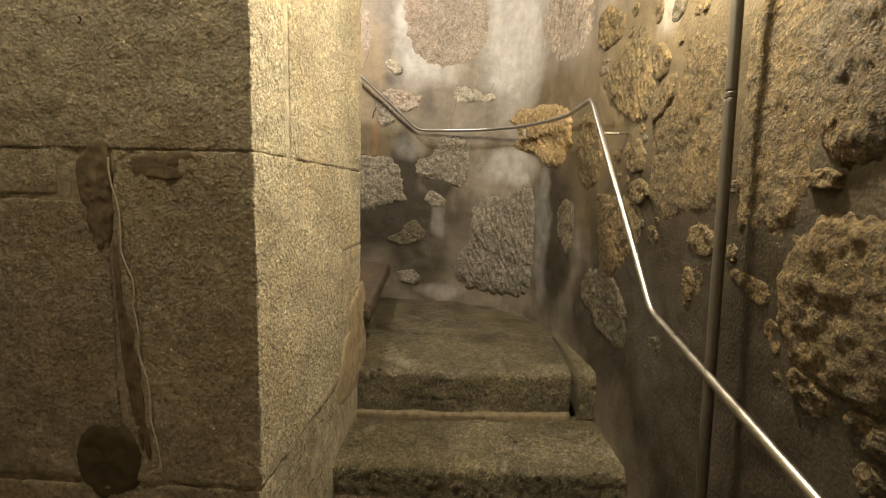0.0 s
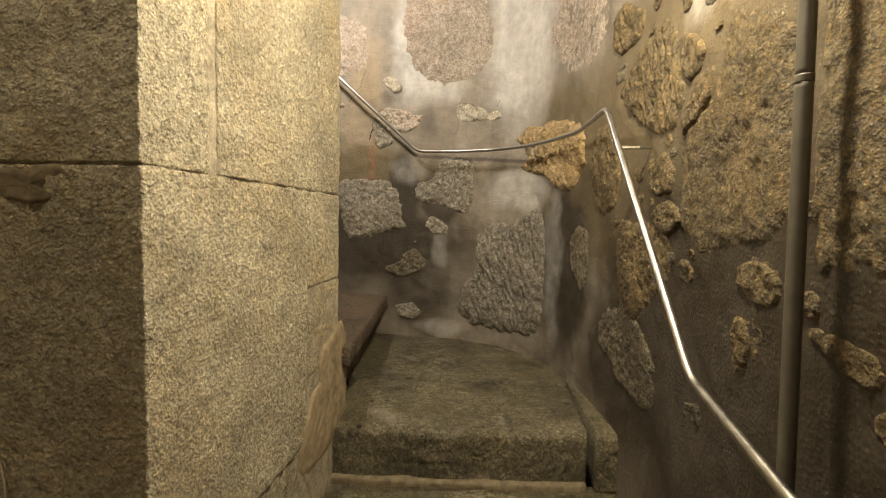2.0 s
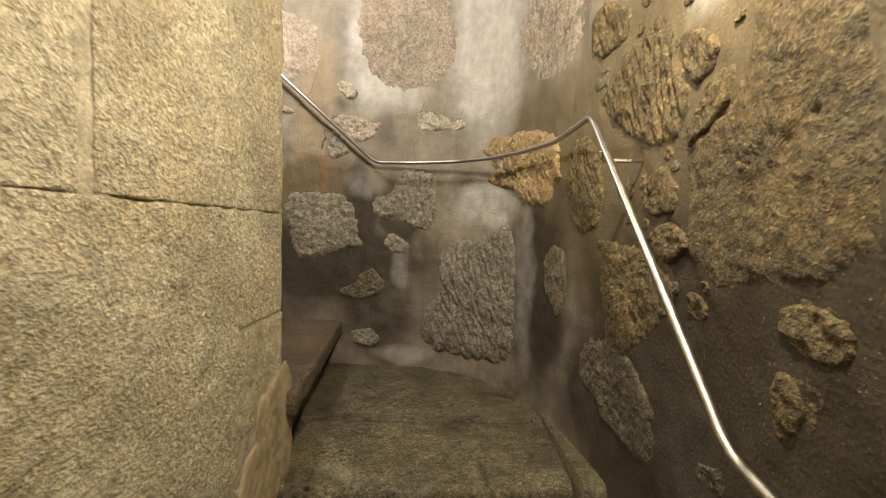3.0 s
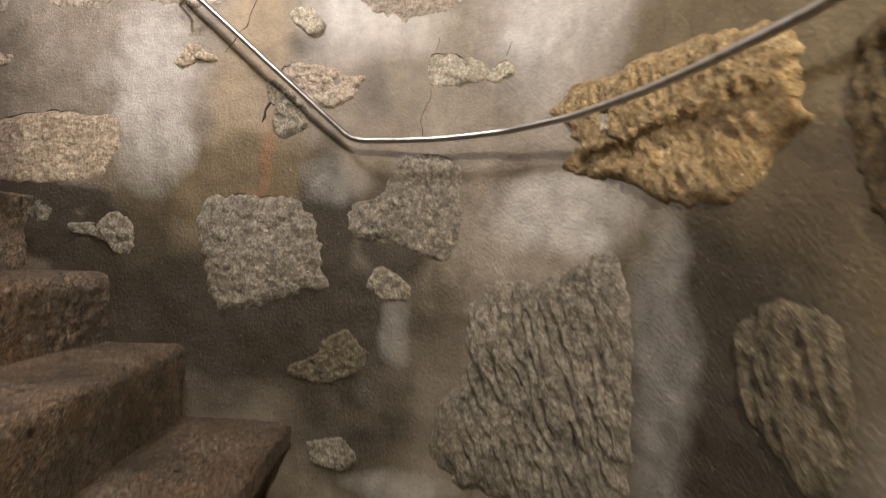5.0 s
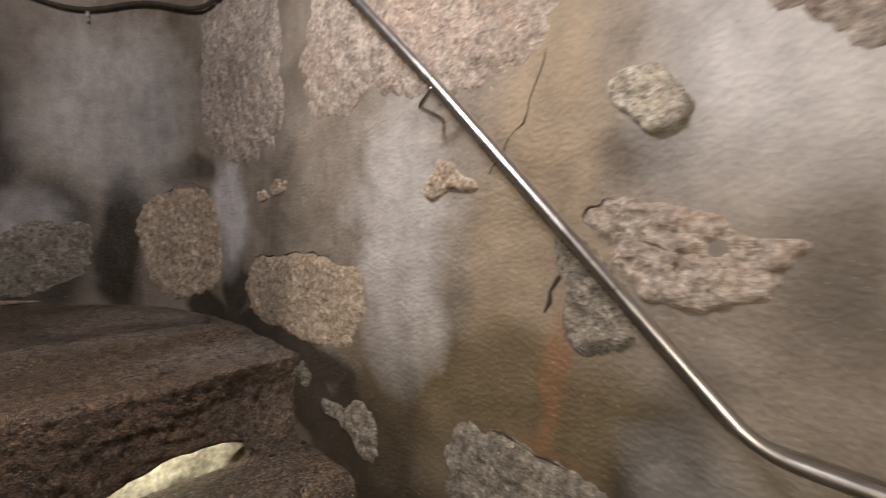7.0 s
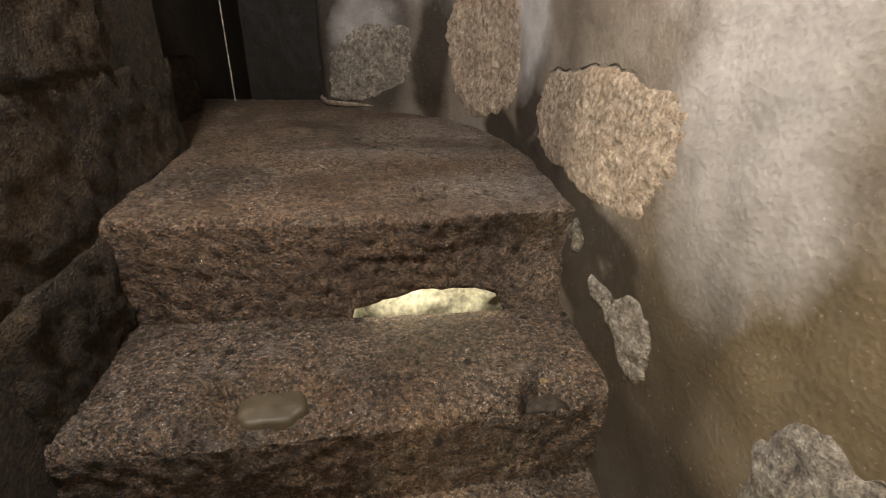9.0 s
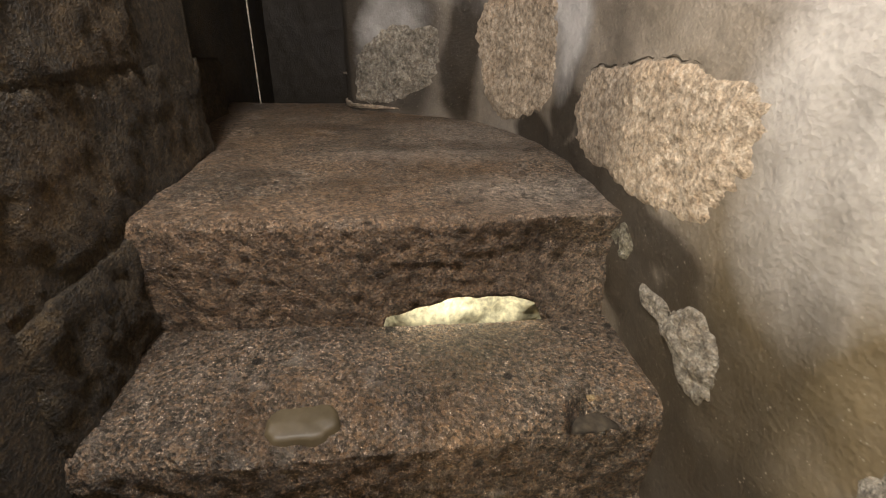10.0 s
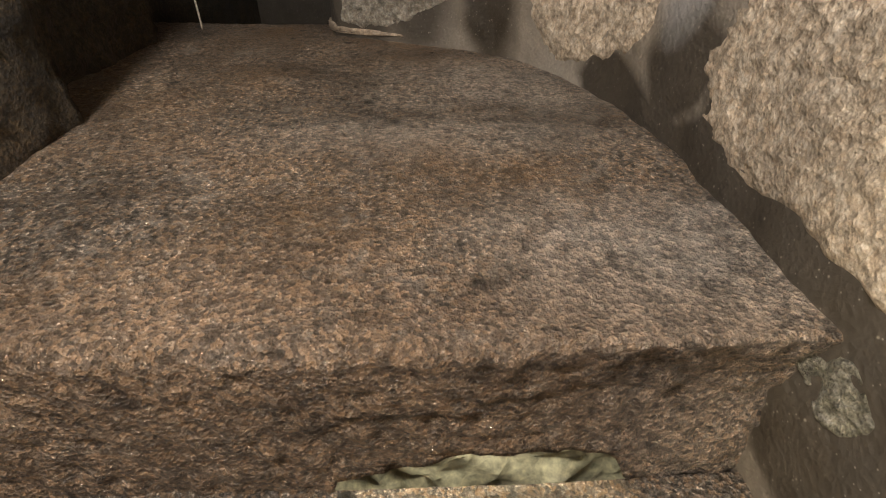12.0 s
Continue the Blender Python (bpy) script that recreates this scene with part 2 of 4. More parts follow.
class Course:
    """A wall's line in plan, by its length from the start; side: +1 if the face looks to the left of the way along it."""

    def __init__(self, points, side=1.0):
        self.p = [Vector(q) for q in points]
        self.at = [0.0]
        self.side = side
        self.relief = 0.0
        self.seed = 0.0
        for a, b in zip(self.p, self.p[1:]):
            self.at.append(self.at[-1] + (b - a).length)
        self.length = self.at[-1]

    def raw(self, s):
        s = min(max(s, 0.0), self.length)
        for i in range(len(self.at) - 1):
            if s <= self.at[i + 1] or i == len(self.at) - 2:
                u = (s - self.at[i]) / (self.at[i + 1] - self.at[i])
                return self.p[i].lerp(self.p[i + 1], u)

    def face(self, s, z):
        if not self.relief:
            return 0.0
        return self.relief * (fract((s * 1.3 + self.seed, z * 1.3, self.seed), 4) * 0.9 + 0.25 * noise.noise(Vector((s * 9, z * 9, self.seed))))

    def place(self, s, out=0.0, soft=0.10):
        a, b = self.raw(s - soft), self.raw(s + soft)
        c = (a + b + self.raw(s) * 2) / 4
        d = (b - a).normalized()
        n = Vector((-d.y, d.x)) * self.side
        return Vector((c.x + n.x * out, c.y + n.y * out))


outer = Course(OUTER, 1.0)


def rough_wall(name, course, z0, z1, step, depth, relief, mat, seed, stains=()):
    """A wall along a course: an uneven face, a flat back and both ends."""
    n, k = int(course.length / step), int((z1 - z0) / step)
    course.relief, course.seed = relief, seed
    bm = bmesh.new()
    layers = {key: bm.verts.layers.float.new(key) for key in ("lime", "rust", "damp_shade", "ochre", "umber")}
    rows = []
    for i in range(n + 1):
        s = course.length * i / n
        row = []
        for j in range(k + 1):
            z = z0 + (z1 - z0) * j / k
            p = course.place(s, course.face(s, z) + 0.003 * fract((s * 17, z * 17, seed), 4))
            v = bm.verts.new((p.x, p.y, z))
            if stains:
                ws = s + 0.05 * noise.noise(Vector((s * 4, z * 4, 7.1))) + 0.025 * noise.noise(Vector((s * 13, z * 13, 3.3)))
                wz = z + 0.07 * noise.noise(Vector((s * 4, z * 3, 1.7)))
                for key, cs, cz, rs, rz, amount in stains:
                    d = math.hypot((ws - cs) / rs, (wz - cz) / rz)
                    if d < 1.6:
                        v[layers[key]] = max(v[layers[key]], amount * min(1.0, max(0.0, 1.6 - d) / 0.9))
            row.append(v)
        for z in (z1, z0):
            p = course.place(s, -depth)
            row.append(bm.verts.new((p.x, p.y, z)))
        rows.append(row)
    w = len(rows[0])
    for a, b in zip(rows, rows[1:]):
        for j in range(w):
            q = (a[j], a[(j + 1) % w], b[(j + 1) % w], b[j])
            bm.faces.new(q if course.side > 0 else q[::-1])
    bm.faces.new(rows[0][::-1])
    bm.faces.new(rows[-1])
    bmesh.ops.recalc_face_normals(bm, faces=bm.faces)
    return tagged(part(name, bm, mat), kind="structure")


PLACED = []


def wall_stone(parent, course, s, z, w, h, mat, seed, radii=(1,), proud=0.012, square=2.6, rough=0.013, turn=0.0, rings=0, ridges=0.0, gap=None):
    """One rubble stone in a wall: an uneven outline and a broken face. radii: the outline's reach at even angles, from the wall's way along upwards. gap: the angles between which a dark crack opens along its edge."""
    PLACED.append((course, s, z, w, h))
    rings = rings or max(12, min(40, int(max(w, h) / 0.018)))
    around = max(72, min(200, rings * 5))
    bm = bmesh.new()
    grid = []
    cr, sr = math.cos(radians(turn)), math.sin(radians(turn))
    for i in range(rings + 1):
        r = (i / rings) ** 0.8
        ring = []
        for j in range(around if i else 1):
            a = 2 * math.pi * j / around
            f = j / around * len(radii)
            lo, u = int(f) % len(radii), f - int(f)
            u = u * u * (3 - 2 * u)
            reach = radii[lo] * (1 - u) + radii[(lo + 1) % len(radii)] * u
            sup = (abs(math.cos(a)) ** square + abs(math.sin(a)) ** square) ** (-1 / square)
            jag = 1 + 0.03 * noise.noise(Vector((math.cos(a) * 2.2, math.sin(a) * 2.2, seed))) + 0.06 * fract((math.cos(a) * 7, math.sin(a) * 7, seed + 5), 6)
            q = 1.05 * r * reach * sup * (1 + (jag - 1) * r)
            x, y = q * math.cos(a) * w / 2, q * math.sin(a) * h / 2
            ds, dz = x * cr - y * sr, x * sr + y * cr
            px, pz = s + ds, z + dz
            out = course.face(px, pz) + proud * (1 - r ** 12) - 0.012 * r ** 14
            out += rough * (1 - 0.6 * r ** 8) * (0.9 * fract((px * 24, pz * 24, seed), 6) + 0.7 * noise.noise(Vector((px * 7, pz * 7, seed * 2))))
            if ridges:
                out += ridges * (1 - r ** 8) * (0.6 - abs(noise.noise(Vector(((ds * 0.9 - dz * 0.4) * 24, (dz + ds) * 5, seed))) * 2) - 0.4 * abs(noise.noise(Vector((px * 30, pz * 12, seed)))))
            p = course.place(px, out)
            ring.append(bm.verts.new((p.x, p.y, pz)))
        grid.append(ring)
    for j in range(around):
        bm.faces.new((grid[0][0], grid[1][j], grid[1][(j + 1) % around]))
    for a, b in zip(grid[1:], grid[2:]):
        for j in range(around):
            k = (j + 1) % around
            bm.faces.new((a[j], b[j], b[k], a[k]))
    if course.side > 0:
        bmesh.ops.reverse_faces(bm, faces=bm.faces)
    rim = [v.co.copy() for v in grid[-3]]
    ob = part("stone", bm, mat, parent)
    if gap:
        out = course.place(s, 0.003) - course.place(s, 0.0)
        line = [rim[j] + Vector((out.x, out.y, 0.002)) for j in range(around) if gap[0] <= 360 * j / around <= gap[1]]
        thick = [0.0035 * max(0.15, 0.55 + noise.noise(p * 22)) * min(1.0, 0.2 + 5 * min(i, len(line) - 1 - i) / len(line)) for i, p in enumerate(line)]
        tube("crack", line, thick, HOLE, ob, bend=0.0, sides=5)
    return ob


def slab(name, outline, top, bottom, mat, parent=None, seed=1, wear=0.012, edge=0.03, cell=0.022, shape=None, label="", relief=0.006, under=0.0, sharp=0.0, stains=()):
    """A stone slab over an outline in plan (four corners, front left, front right, back right, back left), its front edge worn round.
    shape(u, v): how much the top is hollowed at u along the front, v to the back. under: how far the riser falls back below the nose;
    sharp: the stretch from u = 0 on which the nose is broken sharp; stains: (key, u, v, reach along, reach to the back, amount)."""
    fl, fr, br, bl = [Vector(q) for q in outline]
    nu, nv = max(8, int((fr - fl).length / cell)), max(8, int(((bl - fl).length + (br - fr).length) / 2 / cell))
    bm = bmesh.new()
    layers = {key: bm.verts.layers.float.new(key) for key in ("bloom", "iron")}
    worn = edge

    def at(u, v):
        return fl.lerp(fr, u).lerp(bl.lerp(br, u), v)

    front = (fl - bl).lerp(fr - br, 0.5).normalized()
    base = bottom if callable(bottom) else (lambda u, v: bottom)
    nz = max(4, int((top - edge - base(0.5, 0)) / cell))
    arc = max(4, int(edge / cell * 1.6))
    rows = []
    for i in range(nu + 1):
        u = i / nu
        deep = (bl - fl).length * (1 - u) + (br - fr).length * u
        low = base(u, 0)
        broken = max(0.0, 1 - u / sharp) if sharp else 0.0
        edge = worn * (1 - 0.72 * min(1.0, 2.2 * broken))
        line = [(0.0, low + (top - edge - low) * k / nz, 0.0) for k in range(nz)]
        line += [(edge * (1 - math.cos(a)), top - edge + edge * math.sin(a), a) for a in [math.pi / 2 * k / arc for k in range(arc)]]
        line += [(edge + (deep - edge) * k / nv, top, math.pi / 2) for k in range(nv + 1)]
        row = []
        for d, z, a in line:
            p = at(u, d / deep)
            q = Vector((p.x, p.y, z))
            lump = relief * (0.5 * noise.noise(q * 4.5 + Vector((seed, 0, 0))) + 0.75 * (0.3 + 0.7 * math.cos(a)) * fract(q * 30 + Vector((seed, 0, 0)), 6))
            n = Vector((front.x * math.cos(a), front.y * math.cos(a), math.sin(a)))
            q += n * lump
            if a > 0:
                q.z -= math.sin(a) * (wear * math.sin(math.pi * u) * math.exp(-((d - 0.08) / 0.14) ** 2) + 0.0)
                q.z -= min(1.0, 2.2 * math.sin(a)) * (shape(u, d / deep) if shape else 0.0)
            if under and a < 0.2:
                fall = min(1.0, max(0.0, (top - edge - z) / max(0.05, top - edge - low)))
                back = 0.2 * under * (max(0.0, fall - 0.35) / 0.65) ** 0.7 + 1.1 * under * min(1.0, 1.6 * broken) * min(1.0, 2.5 * fall) * (1 - 0.85 * fall)
                q -= Vector((front.x, front.y, 0)) * back
            vert = bm.verts.new(q)
            for key, su, sv, ru, rv, amount in stains:
                far = math.hypot((u - su) / ru, (d / deep - sv) / rv) + 0.35 * noise.noise(q * 7)
                vert[layers[key]] = max(vert[layers[key]], amount * min(1.0, max(0.0, 1.5 - far)))
            row.append(vert)
        p = at(u, 1)
        row.append(bm.verts.new((p.x, p.y, base(u, 1))))
        q = at(u, 0.10)
        row.append(bm.verts.new((q.x, q.y, base(u, 1))))
        rows.append(row)
    w = len(rows[0])
    for a, b in zip(rows, rows[1:]):
        for j in range(w):
            bm.faces.new((a[j], b[j], b[(j + 1) % w], a[(j + 1) % w]))
    bm.faces.new(rows[0])
    bm.faces.new(rows[-1][::-1])
    bmesh.ops.recalc_face_normals(bm, faces=bm.faces)
    return part(name, bm, mat, parent, label)


def box(name, lo, hi, mat, parent=None, kind="structure", cell=0.0):
    bm = bmesh.new()
    bmesh.ops.create_cube(bm, size=1)
    for v in bm.verts:
        v.co = Vector([lo[i] if v.co[i] < 0 else hi[i] for i in range(3)])
    bmesh.ops.bevel(bm, geom=bm.edges, offset=0.008, segments=2, affect="EDGES")
    ob = part(name, bm, mat, parent, smooth=False)
    return tagged(ob, kind=kind) if not parent else ob


def tube(name, points, radius, mat, parent=None, label="", bend=0.05, sides=16):
    """A round bar along points, its bends rounded."""
    pts = [Vector(p) for p in points]
    path = [pts[0]]
    for a, b, c in zip(pts, pts[1:], pts[2:]):
        if not bend:
            path.append(b)
            continue
        r = min(bend, (a - b).length * 0.45, (c - b).length * 0.45)
        p, q = b + (a - b).normalized() * r, b + (c - b).normalized() * r
        for i in range(7):
            t = i / 6
            path.append(p * (1 - t) ** 2 + b * 2 * t * (1 - t) + q * t * t)
    path.append(pts[-1])
    if not isinstance(radius, list):
        near = min(radius, (pts[1] - pts[0]).length * 0.2, (pts[-1] - pts[-2]).length * 0.2)
        path.insert(1, path[0] + (path[1] - path[0]).normalized() * near)
        path.insert(-1, path[-1] + (path[-2] - path[-1]).normalized() * near)
    bm = bmesh.new()
    rings = []
    ref = None
    for i, p in enumerate(path):
        d = (path[min(i + 1, len(path) - 1)] - path[max(i - 1, 0)]).normalized()
        if ref is None:
            ref = d.orthogonal().normalized()
        ref = (ref - d * ref.dot(d)).normalized()
        other = d.cross(ref)
        rings.append([bm.verts.new(p + (ref * math.cos(2 * math.pi * k / sides) + other * math.sin(2 * math.pi * k / sides)) * (radius[i] if isinstance(radius, list) else radius)) for k in range(sides)])
    for a, b in zip(rings, rings[1:]):
        for k in range(sides):
            bm.faces.new((a[k], a[(k + 1) % sides], b[(k + 1) % sides], b[k]))
    bm.faces.new(rings[0][::-1])
    bm.faces.new(rings[-1])
    return part(name, bm, mat, parent, label)


# ---- structure ----
STAINS = []


def stain(key, s, z, along, up, amount):
    STAINS.append((key, s, z, along, up, amount))


# The dark stains stand for wetness and, low or deep in the wall, painted shade.
stain("lime", 7.69, 2.46, 0.16, 0.40, 0.72)
stain("lime", 7.74, 2.52, 0.24, 0.10, 0.5)
stain("lime", 6.79, 2.07, 0.16, 0.12, 0.4)
stain("lime", 5.88, 2.64, 0.17, 0.17, 0.9)
stain("lime", 5.77, 1.88, 0.28, 0.15, 0.75)
stain("lime", 5.77, 3.06, 0.32, 0.66, 0.8)
stain("lime", 6.84, 3.09, 0.12, 0.46, 0.7)
stain("lime", 6.66, 2.82, 0.26, 0.20, 0.88)
stain("lime", 8.92, 2.50, 0.13, 0.23, 1.05)
stain("lime", 9.67, 2.98, 0.39, 0.40, 0.62)
stain("lime", 6.50, 1.36, 0.07, 0.18, 0.42)
stain("lime", 6.68, 2.74, 0.06, 0.09, 0.45)
stain("damp_shade", 6.66, 2.45, 0.08, 0.17, 0.45)
stain("lime", 5.35, 1.34, 0.11, 0.54, 0.44)
stain("lime", 6.49, 0.70, 0.22, 0.06, 0.55)
stain("lime", 3.65, 2.42, 0.16, 0.11, 0.5)
stain("lime", 7.61, 2.11, 0.05, 0.06, 0.62)
stain("lime", 10.10, 2.32, 0.16, 0.19, 0.62)
stain("rust", 7.14, 2.14, 0.035, 0.22, 0.8)
stain("rust", 7.13, 1.99, 0.11, 0.04, 0.6)
stain("rust", 7.29, 2.24, 0.04, 0.12, 0.4)
stain("ochre", 7.19, 2.87, 0.13, 0.30, 1.0)
stain("ochre", 7.30, 2.38, 0.10, 0.34, 0.8)
stain("ochre", 7.18, 2.66, 0.17, 0.63, 0.8)
stain("ochre", 7.14, 1.25, 0.16, 0.16, 0.45)
stain("ochre", 2.81, 1.90, 0.32, 0.32, 0.6)
stain("ochre", 3.92, 2.06, 0.78, 0.37, 0.6)
stain("damp_shade", 9.67, 2.33, 0.09, 0.38, 1.0)
stain("damp_shade", 8.88, 2.25, 0.08, 0.28, 1.0)
stain("damp_shade", 9.27, 2.69, 0.30, 0.06, 0.7)
stain("damp_shade", 10.02, 2.23, 0.18, 0.34, 0.9)
stain("damp_shade", 7.85, 1.79, 0.28, 0.27, 0.5)
stain("damp_shade", 9.71, 2.22, 0.10, 0.30, 1.0)
stain("damp_shade", 8.87, 2.14, 0.08, 0.15, 0.9)
stain("damp_shade", 8.04, 1.70, 0.12, 0.16, 0.9)
stain("damp_shade", 6.69, 1.06, 0.33, 0.37, 0.75)
stain("damp_shade", 5.15, 1.45, 0.31, 0.35, 1.0)
stain("damp_shade", 5.27, 1.27, 0.19, 0.45, 0.9)
stain("damp_shade", 3.39, 1.29, 0.30, 0.27, 1.0)
stain("damp_shade", 2.94, 1.14, 0.20, 0.37, 1.0)
stain("damp_shade", 4.27, 0.92, 0.59, 0.41, 0.9)
stain("damp_shade", 2.50, 1.10, 0.11, 0.12, 0.9)
stain("damp_shade", 2.74, 1.57, 0.12, 0.03, 0.7)
stain("damp_shade", 7.65, 1.53, 0.19, 0.18, 0.55)
stain("damp_shade", 7.61, 1.61, 0.15, 0.34, 0.55)
stain("damp_shade", 6.99, 1.33, 0.50, 0.19, 0.9)
stain("damp_shade", 7.41, 1.33, 0.43, 0.44, 0.7)
stain("damp_shade", 9.50, 2.94, 0.10, 0.16, 0.7)
stain("damp_shade", 6.95, 2.67, 0.10, 0.07, 0.55)
stain("damp_shade", 3.83, 1.14, 0.46, 0.36, 1.0)
stain("damp_shade", 3.17, 1.22, 0.18, 0.22, 1.0)
stain("damp_shade", 3.25, 0.79, 0.30, 0.42, 1.0)
stain("lime", 7.58, 2.20, 0.10, 0.12, 0.72)
stain("damp_shade", 6.84, 1.84, 0.12, 0.36, 1.1)
stain("damp_shade", 6.55, 1.77, 0.15, 0.24, 1.0)
stain("damp_shade", 7.79, 1.53, 0.30, 0.43, 0.75)
# Dark crevices beside the step's end: wet mortar with their shade painted in.
stain("damp_shade", 8.21, 1.85, 0.04, 0.11, 1.0)
stain("damp_shade", 8.43, 1.99, 0.07, 0.08, 1.1)
stain("damp_shade", 8.65, 2.04, 0.08, 0.07, 1.1)
stain("damp_shade", 8.84, 2.14, 0.11, 0.08, 1.2)
stain("damp_shade", 8.24, 1.94, 0.13, 0.17, 1.1)
stain("damp_shade", 7.91, 1.58, 0.15, 0.29, 1.0)
stain("damp_shade", 7.67, 1.87, 0.09, 0.24, 0.6)
stain("umber", 4.05, 1.96, 0.92, 0.51, 1.1)
stain("umber", 2.88, 1.78, 0.40, 0.46, 1.1)
stain("umber", 5.18, 2.06, 0.40, 0.42, 1.0)
# Low entry wall: wetness and its weaker light put into one dark stain.
stain("damp_shade", 3.3, 1.1, 1.3, 0.8, 0.85)
stain("damp_shade", 8.05, 1.95, 0.22, 0.07, 1.0)
stain("damp_shade", 8.5, 1.99, 0.3, 0.06, 1.0)
stain("damp_shade", 8.95, 1.99, 0.25, 0.07, 1.0)
stain("damp_shade", 7.92, 1.74, 0.12, 0.2, 1.0)
# Far stairwell: the unlit dark is painted onto the wall.
stain("damp_shade", 11.4, 2.6, 1.0, 1.6, 1.0)
stain("damp_shade", 12.6, 2.6, 1.0, 1.6, 1.0)
stain("damp_shade", 7.3, 1.40, 0.9, 0.30, 1.0)
stain("umber", 7.05, 1.98, 0.40, 0.22, 0.85)
stain("umber", 7.6, 1.9, 0.3, 0.35, 0.6)
stain("damp_shade", 5.15, 1.30, 0.35, 0.50, 0.95)
# Shade painted at the turn, so that the dark sets in softly.
stain("damp_shade", 10.38, 2.4, 0.22, 0.9, 1.3)
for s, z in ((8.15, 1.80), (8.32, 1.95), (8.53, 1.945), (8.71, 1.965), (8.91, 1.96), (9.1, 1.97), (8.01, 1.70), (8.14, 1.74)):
    stain("damp_shade", s, z, 0.13, 0.075, 1.5)
wall_outer = rough_wall("wall_outer", outer, -0.05, 3.95, 0.022, 0.30, 0.020, RENDER, 3.0, STAINS)
box("floor", (-2.2, -1.9, -0.1), (1.3, 2.32, 0.1), STEP)
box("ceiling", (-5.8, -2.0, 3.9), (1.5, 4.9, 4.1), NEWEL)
box("wall_south", (-2.2, -1.95, -0.1), (1.4, -1.6, 3.95), RENDER)
box("wall_west", (-2.45, -1.9, -0.1), (-2.15, 1.5, 3.95), RENDER)
newel_wall = box("newel_wall", (-2.3, 1.3515, -0.1), (-0.3515, 2.70, 3.9), JOINT)
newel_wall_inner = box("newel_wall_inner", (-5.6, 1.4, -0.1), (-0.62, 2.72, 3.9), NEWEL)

# ---- stair ----
stair = tagged(new("stone_stair"), "worn granite winder stair between rubble walls", "stair")


def hollow(*cups):
    """Cups of (u, v, reach along, reach to the back, depth) worn or broken into a tread."""
    def shape(u, v):
        return sum(d * math.exp(-(((u - a) / p) ** 2 + ((v - b) / q) ** 2) ** (5 if d > 0.05 else 2)) for a, b, p, q, d in cups)
    return shape


def ripples(u, v):
    return 0.003 * math.sin(v * 17 + 2 * u) + 0.012 * math.exp(-((v - 0.22) / 0.05) ** 2)


slab("step", ((-0.40, 2.13), (1.16, 2.19), (1.16, 2.75), (-0.40, 2.75)), 0.280, -0.05, MOSSSTEP, stair, 1, edge=0.05, relief=0.014, cell=0.016)
slab("mortar_fillet", ((-0.38, 2.60), (0.93, 2.69), (0.93, 2.76), (-0.38, 2.76)), 0.325, 0.20, SILT, stair, 15, edge=0.03, relief=0.012)
slab("step", ((-0.42, 2.62), (0.93, 2.72), (0.93, 3.36), (-0.42, 3.36)), 0.575, 0.24, MOSSSTEP, stair, 2, edge=0.05, relief=0.014, cell=0.016, under=0.025)
slab("step", ((-0.75, 3.365), (0.93, 3.365), (0.80, 4.6), (-0.8, 4.6)), 0.600, 0.32, MOSSSTEP, stair, 3, edge=0.03, relief=0.012, shape=hollow((0.5, 0.3, 0.5, 0.4, 0.015)))
slab("step", ((-0.49, 4.50), (-0.30, 2.74), (-0.95, 2.74), (-1.05, 4.50)), 0.95, 0.845, STEP, stair, 4, edge=0.035, relief=0.012)
slab("riser_stone", ((-0.60, 4.50), (-0.42, 2.74), (-0.98, 2.74), (-1.06, 4.50)), 0.842, 0.585, STEP, stair, 14, edge=0.03, relief=0.016)
slab("step", ((-0.995, 4.52), (-0.76, 2.8), (-1.42, 2.8), (-1.45, 4.52)), 1.28, 0.94, STEP, stair, 5, edge=0.05, relief=0.011)
slab("step", ((-1.352, 4.47), (-1.292, 2.9), (-1.744, 2.9), (-1.744, 4.47)), 1.603, 1.27, STEP, stair, 6, edge=0.065, relief=0.011, cell=0.011, under=0.03,
     shape=hollow((0.128, 0.0, 0.047, 0.20, 0.085), (0.32, 1.0, 0.22, 0.25, 0.018), (0.50, 0.08, 0.25, 0.20, 0.026)))


def arch(u, v):
    """The underside of the top step: it bears on the step below but for one gap."""
    if v > 0.5:
        return 1.765
    x = (0.474 - u) / 0.304
    if x <= 0 or x >= 1.05:
        return 1.575
    return 1.591 + (0.090 * min(1.0, 0.3 + 1.5 * x) * (1 - 0.4 * min(1.0, x) ** 8) + 0.007 * noise.noise(Vector((u * 40, 0, 3)))) * min(1.0, (1.05 - x) * 20)


slab("step", ((-1.73, 4.48), (-1.735, 2.95), (-3.6, 2.75), (-3.6, 4.42)), 1.948, arch, STEP, stair, 7, edge=0.04, relief=0.012, cell=0.0125, shape=ripples, under=0.05, sharp=0.34,
     stains=(("bloom", 0.13, 0.10, 0.17, 0.10, 0.8), ("bloom", 0.30, 0.34, 0.25, 0.06, 0.55), ("bloom", 0.20, 0.55, 0.2, 0.14, 0.6), ("iron", 0.55, 0.01, 0.50, 0.09, 0.7), ("iron", 0.62, 0.30, 0.3, 0.05, 0.4)))
slab("kerb", ((0.975, 2.70), (1.16, 2.70), (1.10, 3.75), (0.92, 3.75)), 0.585, 0.28, MOSSSTEP, stair, 9, edge=0.05, relief=0.016, cell=0.014)

# ---- ashlar pier ----


